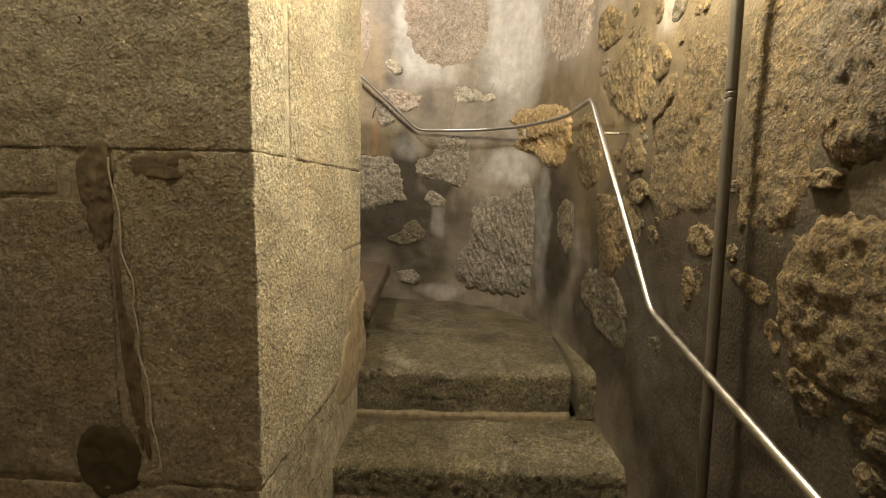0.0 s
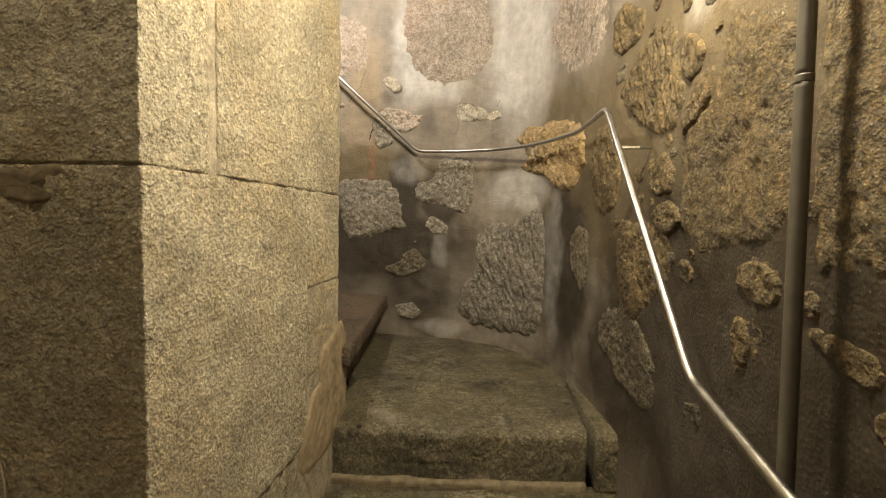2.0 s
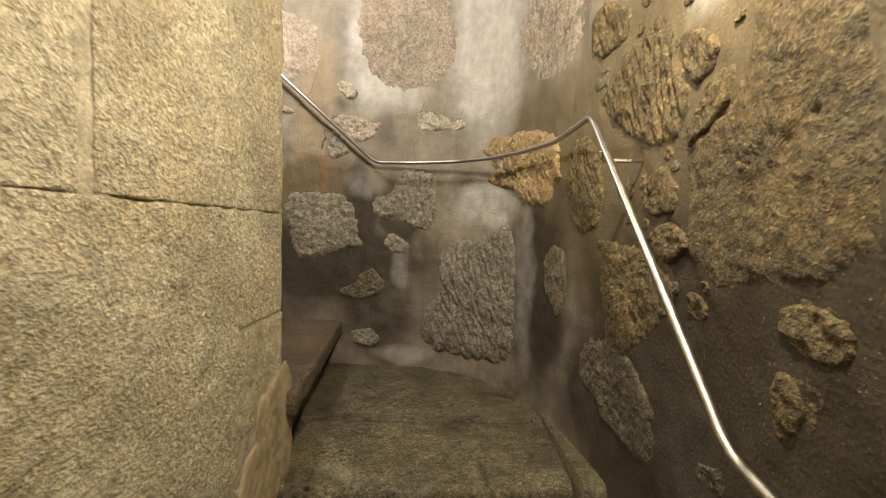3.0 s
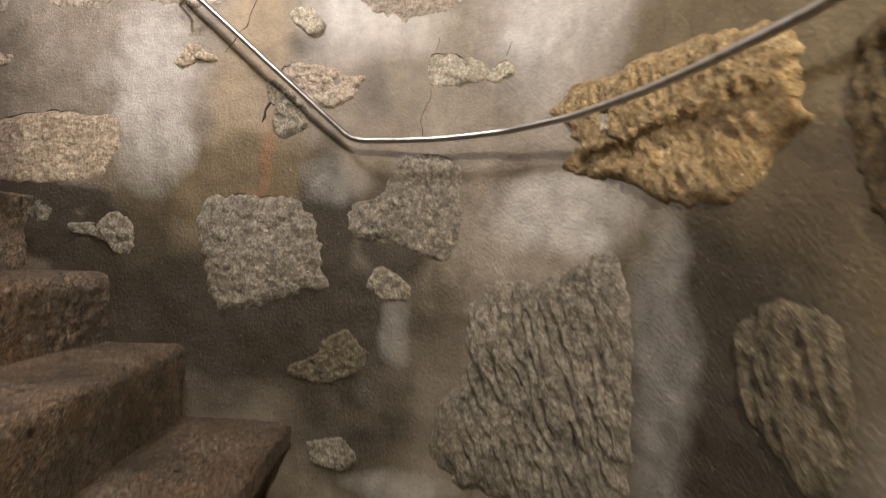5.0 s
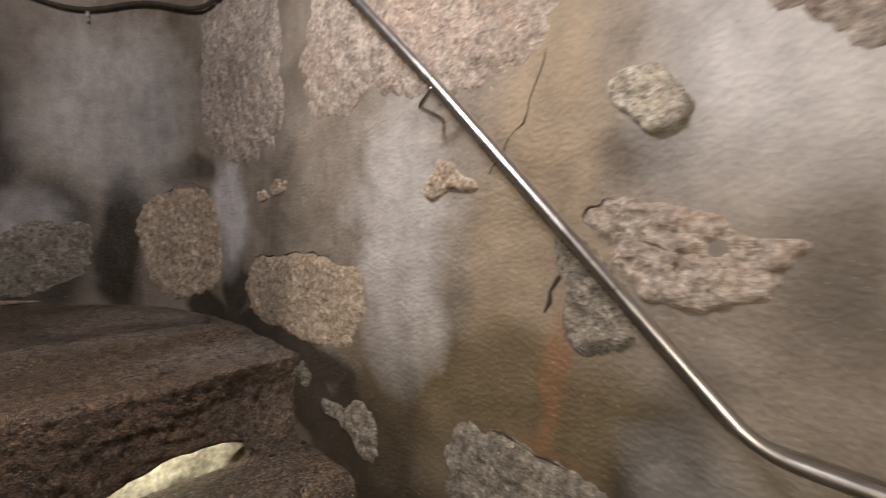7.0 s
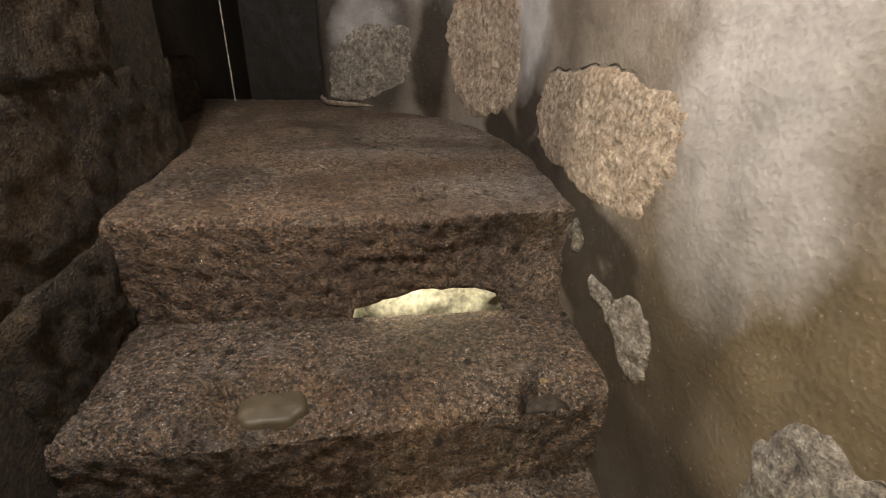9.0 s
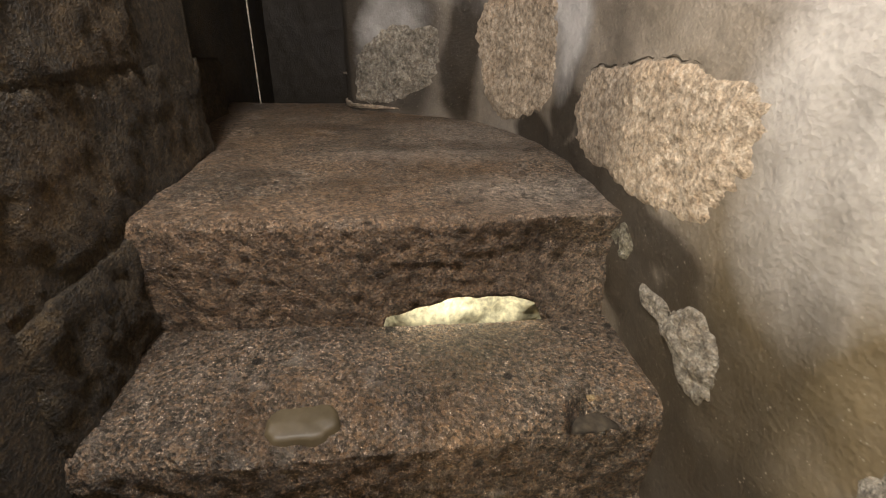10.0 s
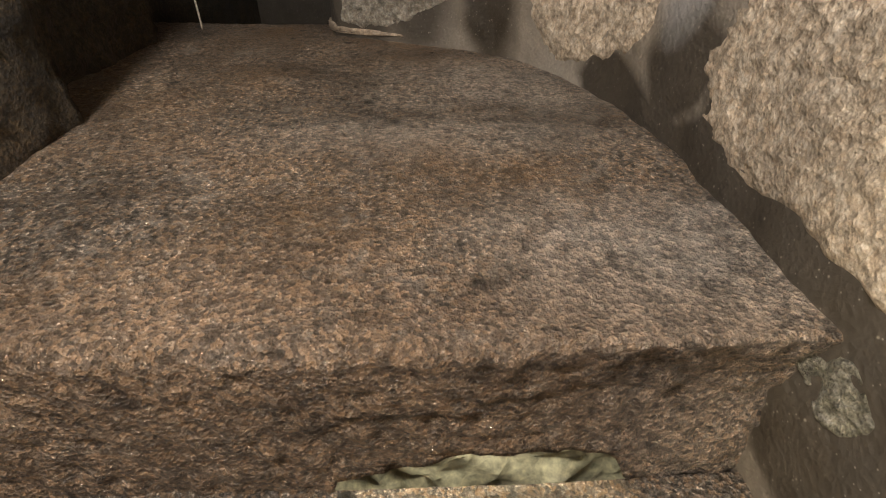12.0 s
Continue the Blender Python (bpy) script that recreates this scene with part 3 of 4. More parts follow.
def block(parent, lo, hi, mat, seed, rough=0.007, corner=0.004, round_end=0.0, cell=0.024, name="block"):
    """A dressed stone: pecked faces, worn arrises; round_end: the reach by which the far corner is rounded."""
    lo, hi = Vector(lo), Vector(hi)
    bm = bmesh.new()

    def spread(k, n, i):
        c = min(corner * 1.6, (hi[k] - lo[k]) / 4)
        return lo[k] if i == 0 else hi[k] if i == n else lo[k] + c + (hi[k] - lo[k] - 2 * c) * (i - 1) / max(1, n - 2)

    for axis in range(3):
        a, b = [(1, 2), (2, 0), (0, 1)][axis]
        na, nb = max(3, int((hi[a] - lo[a]) / cell)), max(3, int((hi[b] - lo[b]) / cell))
        for end in (0, 1):
            grid = []
            for i in range(na + 1):
                row = []
                for j in range(nb + 1):
                    p = Vector((0, 0, 0))
                    p[axis] = hi[axis] if end else lo[axis]
                    p[a] = spread(a, na, i)
                    p[b] = spread(b, nb, j)
                    row.append(bm.verts.new(p))
                grid.append(row)
            for i in range(na):
                for j in range(nb):
                    q = (grid[i][j], grid[i + 1][j], grid[i + 1][j + 1], grid[i][j + 1])
                    bm.faces.new(q if end else q[::-1])
    bmesh.ops.remove_doubles(bm, verts=bm.verts, dist=0.0005)
    mid = (lo + hi) / 2
    for v in bm.verts:
        p = v.co.copy()
        c = corner * (1 + 0.5 * noise.noise(p * 9 + Vector((seed, 0, 0))))
        inner = Vector([min(max(p[k], lo[k] + c), hi[k] - c) for k in range(3)])
        d = p - inner
        n = d.normalized() if d.length > 1e-6 else Vector((0, 0, 0))
        q = inner + n * c if d.length > 1e-6 else p
        if round_end and q.x > hi.x - round_end and q.y > hi.y - round_end:
            o = Vector((hi.x - round_end, hi.y - round_end))
            e = Vector((q.x - o.x, q.y - o.y))
            m = max(e.x, e.y)
            if e.length > 1e-6:
                f = e * (m / e.length)
                q.x, q.y = o.x + f.x, o.y + f.y
                if m > round_end - c * 1.5:
                    n = Vector((e.x, e.y, 0)).normalized()
        if n.length:
            q += n * rough * (fract(q * 11 + Vector((seed, 3, 1)), 6) + 0.7 * noise.noise(q * 38 + Vector((seed, 0, 0))))
        v.co = q
    bmesh.ops.recalc_face_normals(bm, faces=bm.faces)
    return part(name, bm, mat, parent)


block(newel_wall, (-1.75, 1.345, 1.742), (-0.345, 1.600, 2.72), ASHLAR, 1)
block(newel_wall, (-1.10, 1.640, 1.742), (-0.345, 2.870, 2.74), ASHLAR, 2, round_end=0.22)
block(newel_wall, (-0.785, 1.345, 0.665), (-0.343, 2.275, 1.738), ASHLAR, 3)
block(newel_wall, (-1.00, 2.295, 1.325), (-0.347, 2.872, 1.738), ASHLAR, 4, round_end=0.22, rough=0.003)
block(newel_wall, (-1.00, 2.300, 0.935), (-0.350, 2.866, 1.308), ASHLAR, 5, round_end=0.20)
block(newel_wall, (-1.75, 1.345, 0.665), (-0.815, 1.700, 1.580), ASHLAR, 6)
block(newel_wall, (-1.75, 1.347, 1.600), (-0.975, 1.700, 1.738), ASHLAR, 7)
block(newel_wall, (-1.75, 1.340, 0.080), (-0.900, 1.700, 0.640), ASHLAR, 9)
block(newel_wall, (-0.880, 1.342, 0.080), (-0.350, 2.200, 0.650), ASHLAR, 10)
block(newel_wall, (-1.75, 1.345, 2.745), (-0.345, 1.900, 3.70), ASHLAR, 11, cell=0.05)
block(newel_wall, (-1.10, 1.920, 2.760), (-0.345, 2.870, 3.70), ASHLAR, 12, round_end=0.22, cell=0.05)
block(stair, (-2.26, 3.10, 1.20), (-1.885, 4.46, 1.80), CAVE, 41, rough=0.03, corner=0.02, name="packing_stone")
block(stair, (-1.47, 4.222, 1.53), (-1.425, 4.330, 1.578), TAN, 51, rough=0.006, corner=0.006, cell=0.012, name="chip_face")
# Dark block set into the chip, in place of the shade inside it.
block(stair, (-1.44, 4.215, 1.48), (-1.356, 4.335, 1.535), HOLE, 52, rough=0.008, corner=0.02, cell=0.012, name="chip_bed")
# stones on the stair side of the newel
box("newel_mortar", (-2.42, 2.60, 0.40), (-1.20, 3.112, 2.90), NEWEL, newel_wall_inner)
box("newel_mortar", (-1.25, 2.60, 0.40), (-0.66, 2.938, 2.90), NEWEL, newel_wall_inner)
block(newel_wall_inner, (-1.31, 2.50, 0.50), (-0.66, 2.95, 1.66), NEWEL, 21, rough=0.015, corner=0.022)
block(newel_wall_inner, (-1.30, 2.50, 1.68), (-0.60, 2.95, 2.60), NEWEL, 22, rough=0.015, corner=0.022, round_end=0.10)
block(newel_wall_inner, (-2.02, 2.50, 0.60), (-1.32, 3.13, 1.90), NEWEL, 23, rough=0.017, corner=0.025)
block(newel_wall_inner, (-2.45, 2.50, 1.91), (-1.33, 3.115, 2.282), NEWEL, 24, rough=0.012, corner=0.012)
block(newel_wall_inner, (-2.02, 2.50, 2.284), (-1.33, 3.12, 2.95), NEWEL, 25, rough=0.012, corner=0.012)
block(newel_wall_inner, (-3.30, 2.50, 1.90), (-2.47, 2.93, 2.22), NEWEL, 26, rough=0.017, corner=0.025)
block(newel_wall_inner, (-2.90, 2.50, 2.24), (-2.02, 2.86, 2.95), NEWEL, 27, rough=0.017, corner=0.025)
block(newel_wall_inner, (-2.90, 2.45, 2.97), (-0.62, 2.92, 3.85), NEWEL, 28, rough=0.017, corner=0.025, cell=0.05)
pier = Course([(-1.75, 1.345), (-0.40, 1.345)], -1.0)
wall_stone(newel_wall, pier, 0.905, 1.600, 0.13, 0.33, SILT, 71, (0.7, 0.9, 1.15, 1.0, 0.95, 1.1, 0.9, 0.7, 0.8, 1.0, 1.0, 0.8), proud=0.004, rough=0.006, square=2.0)
wall_stone(newel_wall, pier, 1.130, 1.690, 0.21, 0.095, SILT, 74, (1, 1.1, 1.15, 0.95, 0.9, 1.1, 1.05, 1, 0.8, 0.9, 0.85, 0.9), proud=0.004, rough=0.005, square=3.0)
wall_stone(newel_wall, pier, 0.985, 1.060, 0.050, 0.78, SILT, 75, (1, 0.8, 1.0, 0.7, 1.0, 0.9, 0.7, 1.1), proud=0.004, rough=0.004, square=2.0, turn=6)
wall_stone(newel_wall, pier, 0.885, 0.730, 0.23, 0.28, MUD, 72, (1, 0.95, 1.0, 0.9, 0.95, 0.9, 1, 0.95), proud=0.009, rough=0.004, square=2.4)
wall_stone(newel_wall, pier, 0.890, 2.110, 0.022, 0.035, HOLE, 76, (1, 0.8, 1.0, 0.9), proud=0.003, rough=0.003, square=2.0)
vein = [Vector((-0.790 + 0.115 * k + 0.03 * noise.noise(Vector((k * 9, 1, 1))), 1.3345, 1.715 - 1.0 * k)) for k in [i / 24 for i in range(25)]]
tube("lime_vein", vein, 0.0026, LIME, newel_wall, "thin white lime run along a crack", bend=0.01, sides=6)

side = Course([(-0.345, 1.345), (-0.345, 2.87)], -1.0)
wall_stone(newel_wall, side, 1.16, 0.80, 0.72, 0.62, BASECOAT, 73, (1, 1, 0.7, 0.25, 0.5, 1, 1, 1), proud=0.004, rough=0.004, square=3.0)

# ---- handrail ----
rail = tagged(new("handrail"), "brushed steel wall handrail bent along the stair", "handrail")
rail_line = [Vector((0.97, 0.30, 0.99)), Vector((0.97, 1.685, 1.218)), Vector((0.928, 2.598, 2.147))]
for k in range(1, 12):
    s = 4.62 + (6.62 - 4.62) * k / 12
    p = outer.place(s, 0.09 + 0.03 * math.sin(math.pi * k / 12), 0.3)
    rail_line.append(Vector((p.x, p.y, 2.147 + 0.042 * k / 12)))
rail_line += [Vector((-0.207, 4.294, 2.189)), Vector((-0.960, 4.322, 2.862)), Vector((-2.05, 4.340, 3.80))]
tube("rail", rail_line, 0.0130, STEEL, rail, bend=0.055)


def bracket(points):
    tube("bracket", points, 0.0065, STEEL, rail, "thin bent steel wall bracket", bend=0.012, sides=8)


bracket([(-0.953, 4.320, 2.840), (-1.012, 4.335, 2.801), (-1.010, 4.440, 2.782)])
bracket([(0.925, 2.46, 1.985), (0.93, 2.46, 1.955), (1.13, 2.50, 1.955)])
bracket([(0.70, 3.76, 2.165), (0.72, 3.80, 2.085), (0.86, 3.90, 2.080)])


def bracket_plate(place, turn, size):
    bm = bmesh.new()
    bmesh.ops.create_cube(bm, size=1, matrix=Matrix.Translation(place) @ Matrix.Rotation(radians(turn), 4, "Z") @ Matrix.Diagonal((*size, 1)))
    bmesh.ops.bevel(bm, geom=bm.edges, offset=0.0015, segments=2, affect="EDGES")
    part("bracket_plate", bm, PALE, rail, "pale flat bracket plate under the rail", smooth=False)


bracket_plate((0.700, 3.765, 2.128), -52, (0.030, 0.005, 0.075))
bracket_plate((0.985, 2.462, 1.950), 0, (0.105, 0.022, 0.010))
pipe = tagged(new("steel_pipe"), "upright steel pipe against the rubble wall", "pipe")
PIPE_FOOT, PIPE_HEAD = Vector((1.041, 1.344, 0.08)), Vector((1.027, 1.454, 3.89))
PIPE_JOINT = PIPE_FOOT.lerp(PIPE_HEAD, (1.925 - 0.08) / (3.89 - 0.08))
tube("pipe_lower", [PIPE_FOOT, PIPE_JOINT - Vector((0, 0, 0.002))], 0.0165, DULL, pipe)
tube("pipe_upper", [PIPE_JOINT + Vector((0, 0, 0.002)), PIPE_HEAD], 0.0165, DULL, pipe)
tube("collar", [PIPE_JOINT - Vector((0, 0, 0.008)), PIPE_JOINT + Vector((0, 0, 0.008))], 0.0173, DULL, pipe)

# ---- small things ----
repair = tagged(new("repair_patch"), "smooth brown mortar repair on a worn step", "mortar patch")
bm = bmesh.new()
rings = []
for i in range(13):
    r = i / 12
    ring = []
    for j in range(48 if i else 1):
        a = 2 * math.pi * j / 48
        reach = 1 + 0.16 * noise.noise(Vector((math.cos(a) * 2.5, math.sin(a) * 2.5, 5)))
        x = 0.066 * r * reach * math.copysign(abs(math.cos(a)) ** 0.7, math.cos(a))
        y = 0.088 * r * reach * math.copysign(abs(math.sin(a)) ** 0.7, math.sin(a))
        z = 1.583 - 0.05 * r ** 22 - 0.16 * max(0.0, x - 0.015) + 0.002 * noise.noise(Vector((x * 30, y * 30, 2)))
        ring.append(bm.verts.new((-1.408 + x, 3.570 + y, z)))
    rings.append(ring)
for j in range(48):
    bm.faces.new((rings[0][0], rings[1][j], rings[1][(j + 1) % 48]))
for lower, upper in zip(rings[1:], rings[2:]):
    for j in range(48):
        k = (j + 1) % 48
        bm.faces.new((lower[j], upper[j], upper[k], lower[k]))
part("patch", bm, MUD, repair)
string = tagged(new("hanging_string"), "thin pale string hanging in the dark stairwell", "string")
tube("string", [(-3.28, 3.10, 1.99), (-3.28, 3.10, 3.89)], 0.004, PALE, string, sides=6)
cable = tagged(new("wall_cable"), "dark cable clipped along the stair wall", "cable")
run = []
for k in range(0, 16):
    s = 8.95 + 1.45 * k / 15
    p = outer.place(s, 0.035)
    run.append(Vector((p.x, p.y, 3.50 - 0.03 * math.sin(k * 0.8))))
tube("cable", run, 0.011, HOLE, cable, sides=8)
tube("clip", [run[9] + Vector((0.0, 0, 0.02)), run[9] + Vector((0.0, 0, -0.06))], 0.007, PALE, cable, sides=6)


def ceiling_lamp(place):
    ob = tagged(new("ceiling_lamp"), "assumed round bulkhead lamp with a frosted bowl, added out of view", "lamp")
    ob.location = place
    for name, mat, radius, z0, z1 in (("base", STEEL, 0.12, 0.0, 0.04), ("bowl", GLOW, 0.10, -0.04, 0.0)):
        bm = bmesh.new()
        bmesh.ops.create_cone(bm, cap_ends=True, segments=32, radius1=radius * 0.8, radius2=radius, depth=z1 - z0)
        bmesh.ops.translate(bm, verts=bm.verts, vec=(0, 0, (z0 + z1) / 2))
        bmesh.ops.bevel(bm, geom=bm.edges, offset=0.008, segments=2, affect="EDGES")
        part(name, bm, mat, ob, smooth=False)
    if place.z < 3.8:
        tube("stem", [(0, 0, 0.03), (0, 0, 3.9 - place.z)], 0.012, STEEL, ob)


# The fixtures are assumed: added unseen, one above each inferred light.
for place in (LAMP_ENTRY, LAMP_STAIR, LAMP_ROOM):
    ceiling_lamp(place)

# ---- rubble of the outer wall ----
def crack(points):
    """A thin dark crack that runs over the render."""
    line = []
    for (s0, z0), (s1, z1) in zip(points, points[1:]):
        for k in range(6):
            s, z = s0 + (s1 - s0) * k / 6, z0 + (z1 - z0) * k / 6
            s += 0.008 * noise.noise(Vector((s * 30, z * 30, 4)))
            p = outer.place(s, outer.face(s, z) + 0.001)
            line.append(Vector((p.x, p.y, z)))
    tube("crack", line, 0.0014, HOLE, wall_outer, "hairline crack in the render", bend=0.004, sides=5)


crack([(6.347, 2.672), (6.352, 2.635), (6.371, 2.606)])
crack([(6.378, 2.441), (6.389, 2.386), (6.424, 2.325), (6.415, 2.254), (6.419, 2.195)])
crack([(7.195, 2.912), (7.252, 2.752), (7.284, 2.727), (7.362, 2.613)])
crack([(6.006, 2.590), (6.018, 2.554), (6.031, 2.528)])
wall_stone(wall_outer, outer, 5.857, 1.173, 0.887, 0.972, RUBBLE, 2, (0.78, 0.69, 0.86, 0.96, 0.98, 0.9, 0.86, 1.03, 1.24, 1.19, 1.01, 0.91, 0.88, 0.9, 1, 0.99, 0.99, 0.91, 0.87, 0.9, 1.02, 1.2, 1.29, 1.06), square=2.0, proud=0.03, rough=0.010, ridges=0.022)
wall_stone(wall_outer, outer, 6.439, 1.914, 0.526, 0.470, RUBBLE, 3, (1.15, 0.71, 0.64, 0.7, 0.82, 1, 1, 1.02, 1.08, 1.08, 0.94, 0.83, 0.81, 0.85, 0.9, 1.02, 1.12, 0.96, 0.85, 0.75, 0.81, 0.93, 1.15, 1.18), square=2.0, proud=0.016, gap=(80, 130))
wall_stone(wall_outer, outer, 7.162, 1.717, 0.627, 0.566, RUBBLE, 4, (0.84, 0.94, 1.09, 1.13, 0.99, 0.95, 0.84, 0.88, 0.95, 0.94, 0.98, 0.94, 0.93, 0.98, 1.21, 0.92, 0.86, 0.86, 0.9, 1.02, 1.09, 0.98, 0.86, 0.82), square=2.0, proud=0.018, gap=(60, 110))
wall_stone(wall_outer, outer, 6.556, 1.567, 0.217, 0.160, RUBBLE, 5, (0.97, 0.89, 0.89, 0.95, 1.09, 1.1, 0.87, 0.77, 0.73, 0.7, 0.71, 0.77, 0.91, 0.97, 1.06, 1.16, 0.95, 0.86, 0.83, 0.87, 0.82, 0.75, 0.73, 0.9), square=2.0)
wall_stone(wall_outer, outer, 6.803, 1.226, 0.422, 0.258, DARKSTONE, 6, (0.59, 0.44, 0.41, 0.44, 0.53, 0.72, 0.92, 1.15, 0.96, 0.83, 0.84, 0.85, 0.76, 0.73, 0.74, 0.67, 0.66, 0.69, 0.78, 0.84, 0.89, 1, 1.1, 1.01), square=2.0, rough=0.012, proud=0.012)
wall_stone(wall_outer, outer, 6.793, 0.819, 0.244, 0.154, RUBBLE, 7, (0.88, 0.96, 1.1, 0.98, 0.88, 0.85, 0.88, 1, 0.98, 0.86, 0.82, 0.84, 0.92, 1.01, 0.95, 0.95, 1.03, 0.98, 0.87, 0.83, 0.85, 0.95, 0.93, 0.87), square=2.0)
wall_stone(wall_outer, outer, 6.271, 2.512, 0.291, 0.162, PALE, 8, (0.87, 0.9, 1, 1.19, 1.31, 1.1, 0.93, 0.79, 0.67, 0.8, 0.83, 0.9, 0.99, 1.14, 1.29, 1.26, 0.87, 0.89, 0.86, 0.88, 0.99, 1.05, 0.95, 0.92), square=2.0, proud=0.010, gap=(40, 130))
wall_stone(wall_outer, outer, 6.056, 2.470, 0.150, 0.104, PALE, 90, (0.92, 0.95, 0.67, 0.61, 0.77, 1.02, 0.85, 0.84, 0.99, 0.94, 0.7, 0.61, 0.82, 0.87, 0.86, 1), square=2.0, proud=0.010, gap=(60, 120))
wall_stone(wall_outer, outer, 6.956, 2.771, 0.180, 0.146, PALE, 9, (0.85, 0.99, 1.09, 1.11, 1.07, 0.97, 0.96, 0.87, 0.72, 0.65, 0.63, 0.67, 0.76, 0.96, 1.05, 1.13, 1.16, 1.06, 0.92, 0.72, 0.62, 0.6, 0.64, 0.73), square=2.0, proud=0.02)
wall_stone(wall_outer, outer, 6.885, 2.476, 0.413, 0.222, PINK, 10, (0.74, 0.87, 1.09, 1.07, 1.09, 0.88, 0.77, 0.78, 0.71, 0.65, 0.72, 1.02, 0.88, 0.83, 0.91, 0.97, 0.94, 0.99, 0.95, 0.94, 0.77, 0.69, 0.67, 0.68), square=2.0, rough=0.016, gap=(20, 60))
wall_stone(wall_outer, outer, 7.052, 2.360, 0.234, 0.288, RUBBLE, 11, (0.53, 0.52, 0.95, 1.22, 1.18, 0.92, 0.73, 0.65, 0.62, 0.64, 0.67, 0.72, 0.85, 0.97, 1.04, 0.97, 0.88, 0.87, 0.92, 0.9, 0.88, 0.75, 0.69, 0.59), square=2.0, rough=0.014)
wall_stone(wall_outer, outer, 6.479, 3.253, 0.800, 1.009, PINK, 12, (0.96, 0.98, 1.04, 1.14, 1.04, 1.01, 1, 0.95, 0.96, 1.02, 0.92, 0.88, 0.92, 1.04, 1.15, 1.11, 1.03, 0.95, 0.94, 0.99, 0.96, 0.98, 0.97, 0.96), square=2.0, proud=0.014)
wall_stone(wall_outer, outer, 7.752, 3.150, 1.105, 0.714, PINK, 13, (0.91, 0.89, 0.94, 1.1, 1.17, 0.96, 0.87, 0.83, 0.81, 0.84, 0.94, 1.02, 1.01, 1.07, 1.15, 1.09, 0.99, 0.83, 0.72, 0.69, 1, 1.12, 1.07, 0.99), square=2.0, proud=0.014)
wall_stone(wall_outer, outer, 8.827, 3.234, 0.746, 1.074, PINK, 14, (0.93, 0.96, 1.06, 1.28, 1.18, 1.06, 1.01, 0.96, 0.98, 1.07, 0.99, 0.95, 0.98, 1.09, 1.24, 1.19, 1.06, 0.97, 0.95, 1, 1.04, 1.12, 1.08, 0.96), square=2.0)
wall_stone(wall_outer, outer, 9.299, 2.309, 0.633, 0.639, PEACH, 15, (0.94, 1.07, 1.02, 0.98, 0.91, 0.91, 0.97, 0.97, 1, 1.01, 1, 0.92, 0.9, 0.96, 1.02, 1, 0.93, 0.91, 0.95, 1.03, 1.02, 0.98, 0.9, 0.89), square=2.0, proud=0.008, rough=0.008, gap=(60, 130))
wall_stone(wall_outer, outer, 8.285, 2.173, 0.969, 0.352, PEACH, 16, (0.99, 0.99, 1, 1.01, 0.88, 0.86, 0.96, 1.03, 1.12, 1.23, 1.12, 0.99, 0.94, 0.92, 0.95, 1.07, 1, 0.97, 0.94, 0.92, 1.13, 1.15, 1.08, 1.06), square=2.0, proud=0.008, rough=0.007, gap=(35, 125))
wall_stone(wall_outer, outer, 7.866, 1.786, 0.348, 0.225, RUBBLE, 17, (1.13, 1.18, 0.75, 0.51, 0.51, 0.6, 0.81, 0.84, 0.77, 0.72, 0.69, 0.68, 0.65, 0.67, 0.75, 0.93, 1.04, 0.94, 0.55, 0.44, 0.4, 0.39, 0.44, 0.59), square=2.0)
wall_stone(wall_outer, outer, 8.476, 2.603, 0.148, 0.075, PEACH, 18, (0.97, 0.87, 1.04, 0.94, 1.03, 1.16, 0.89, 0.96, 0.92, 1, 1.12, 1.04), square=2.0, proud=0.006)
wall_stone(wall_outer, outer, 8.627, 2.563, 0.140, 0.067, PEACH, 91, (0.79, 0.99, 0.93, 0.91, 0.9, 0.85, 1.05, 0.85, 0.81, 0.99, 1.01, 0.87), square=2.0, proud=0.006)
wall_stone(wall_outer, outer, 7.503, 2.616, 0.229, 0.127, PEACH, 19, (0.71, 0.65, 0.64, 0.67, 0.78, 1.03, 0.93, 0.82, 0.69, 0.62, 0.61, 0.64, 0.96, 1.09, 0.97, 0.52, 0.41, 0.45, 0.53, 0.73, 1.03, 0.98, 0.94, 0.79), square=2.0)
wall_stone(wall_outer, outer, 5.335, 2.103, 0.865, 0.520, TAN, 21, (0.85, 0.91, 1.24, 1.25, 0.93, 0.93, 0.82, 0.78, 0.79, 0.82, 0.92, 0.95, 0.92, 0.95, 1.07, 1.08, 1.12, 1.02, 0.93, 0.75, 0.68, 0.68, 0.85, 1.02), square=2.0, proud=0.03, rough=0.012, ridges=0.010)
wall_stone(wall_outer, outer, 4.963, 1.421, 0.283, 0.421, DARKSTONE, 22, (1, 1.08, 1.13, 0.98, 0.92, 0.92, 0.87, 0.86, 0.91, 1, 0.93, 0.91, 0.93, 0.95, 1.05, 1.04, 1.08, 1.06, 0.87, 0.78, 0.77, 0.8, 0.9, 1), square=2.0, rough=0.009, ridges=0.007)
wall_stone(wall_outer, outer, 5.069, 2.915, 0.817, 0.799, PINK, 23, (1, 1, 1, 1, 1, 1, 0.9, 0.8), square=2.8, proud=0.003, rough=0.009)
wall_stone(wall_outer, outer, 4.647, 1.916, 0.401, 0.506, OCHRE, 24, (0.9, 0.97, 1.01, 1.13, 1.07, 0.99, 0.98, 0.89, 0.87, 0.9, 0.86, 0.88, 0.96, 1.05, 1.06, 1.08, 0.97, 0.94, 0.98, 0.96, 0.91, 0.92, 0.92, 0.88), square=2.0, proud=0.017, rough=0.009, ridges=0.010)
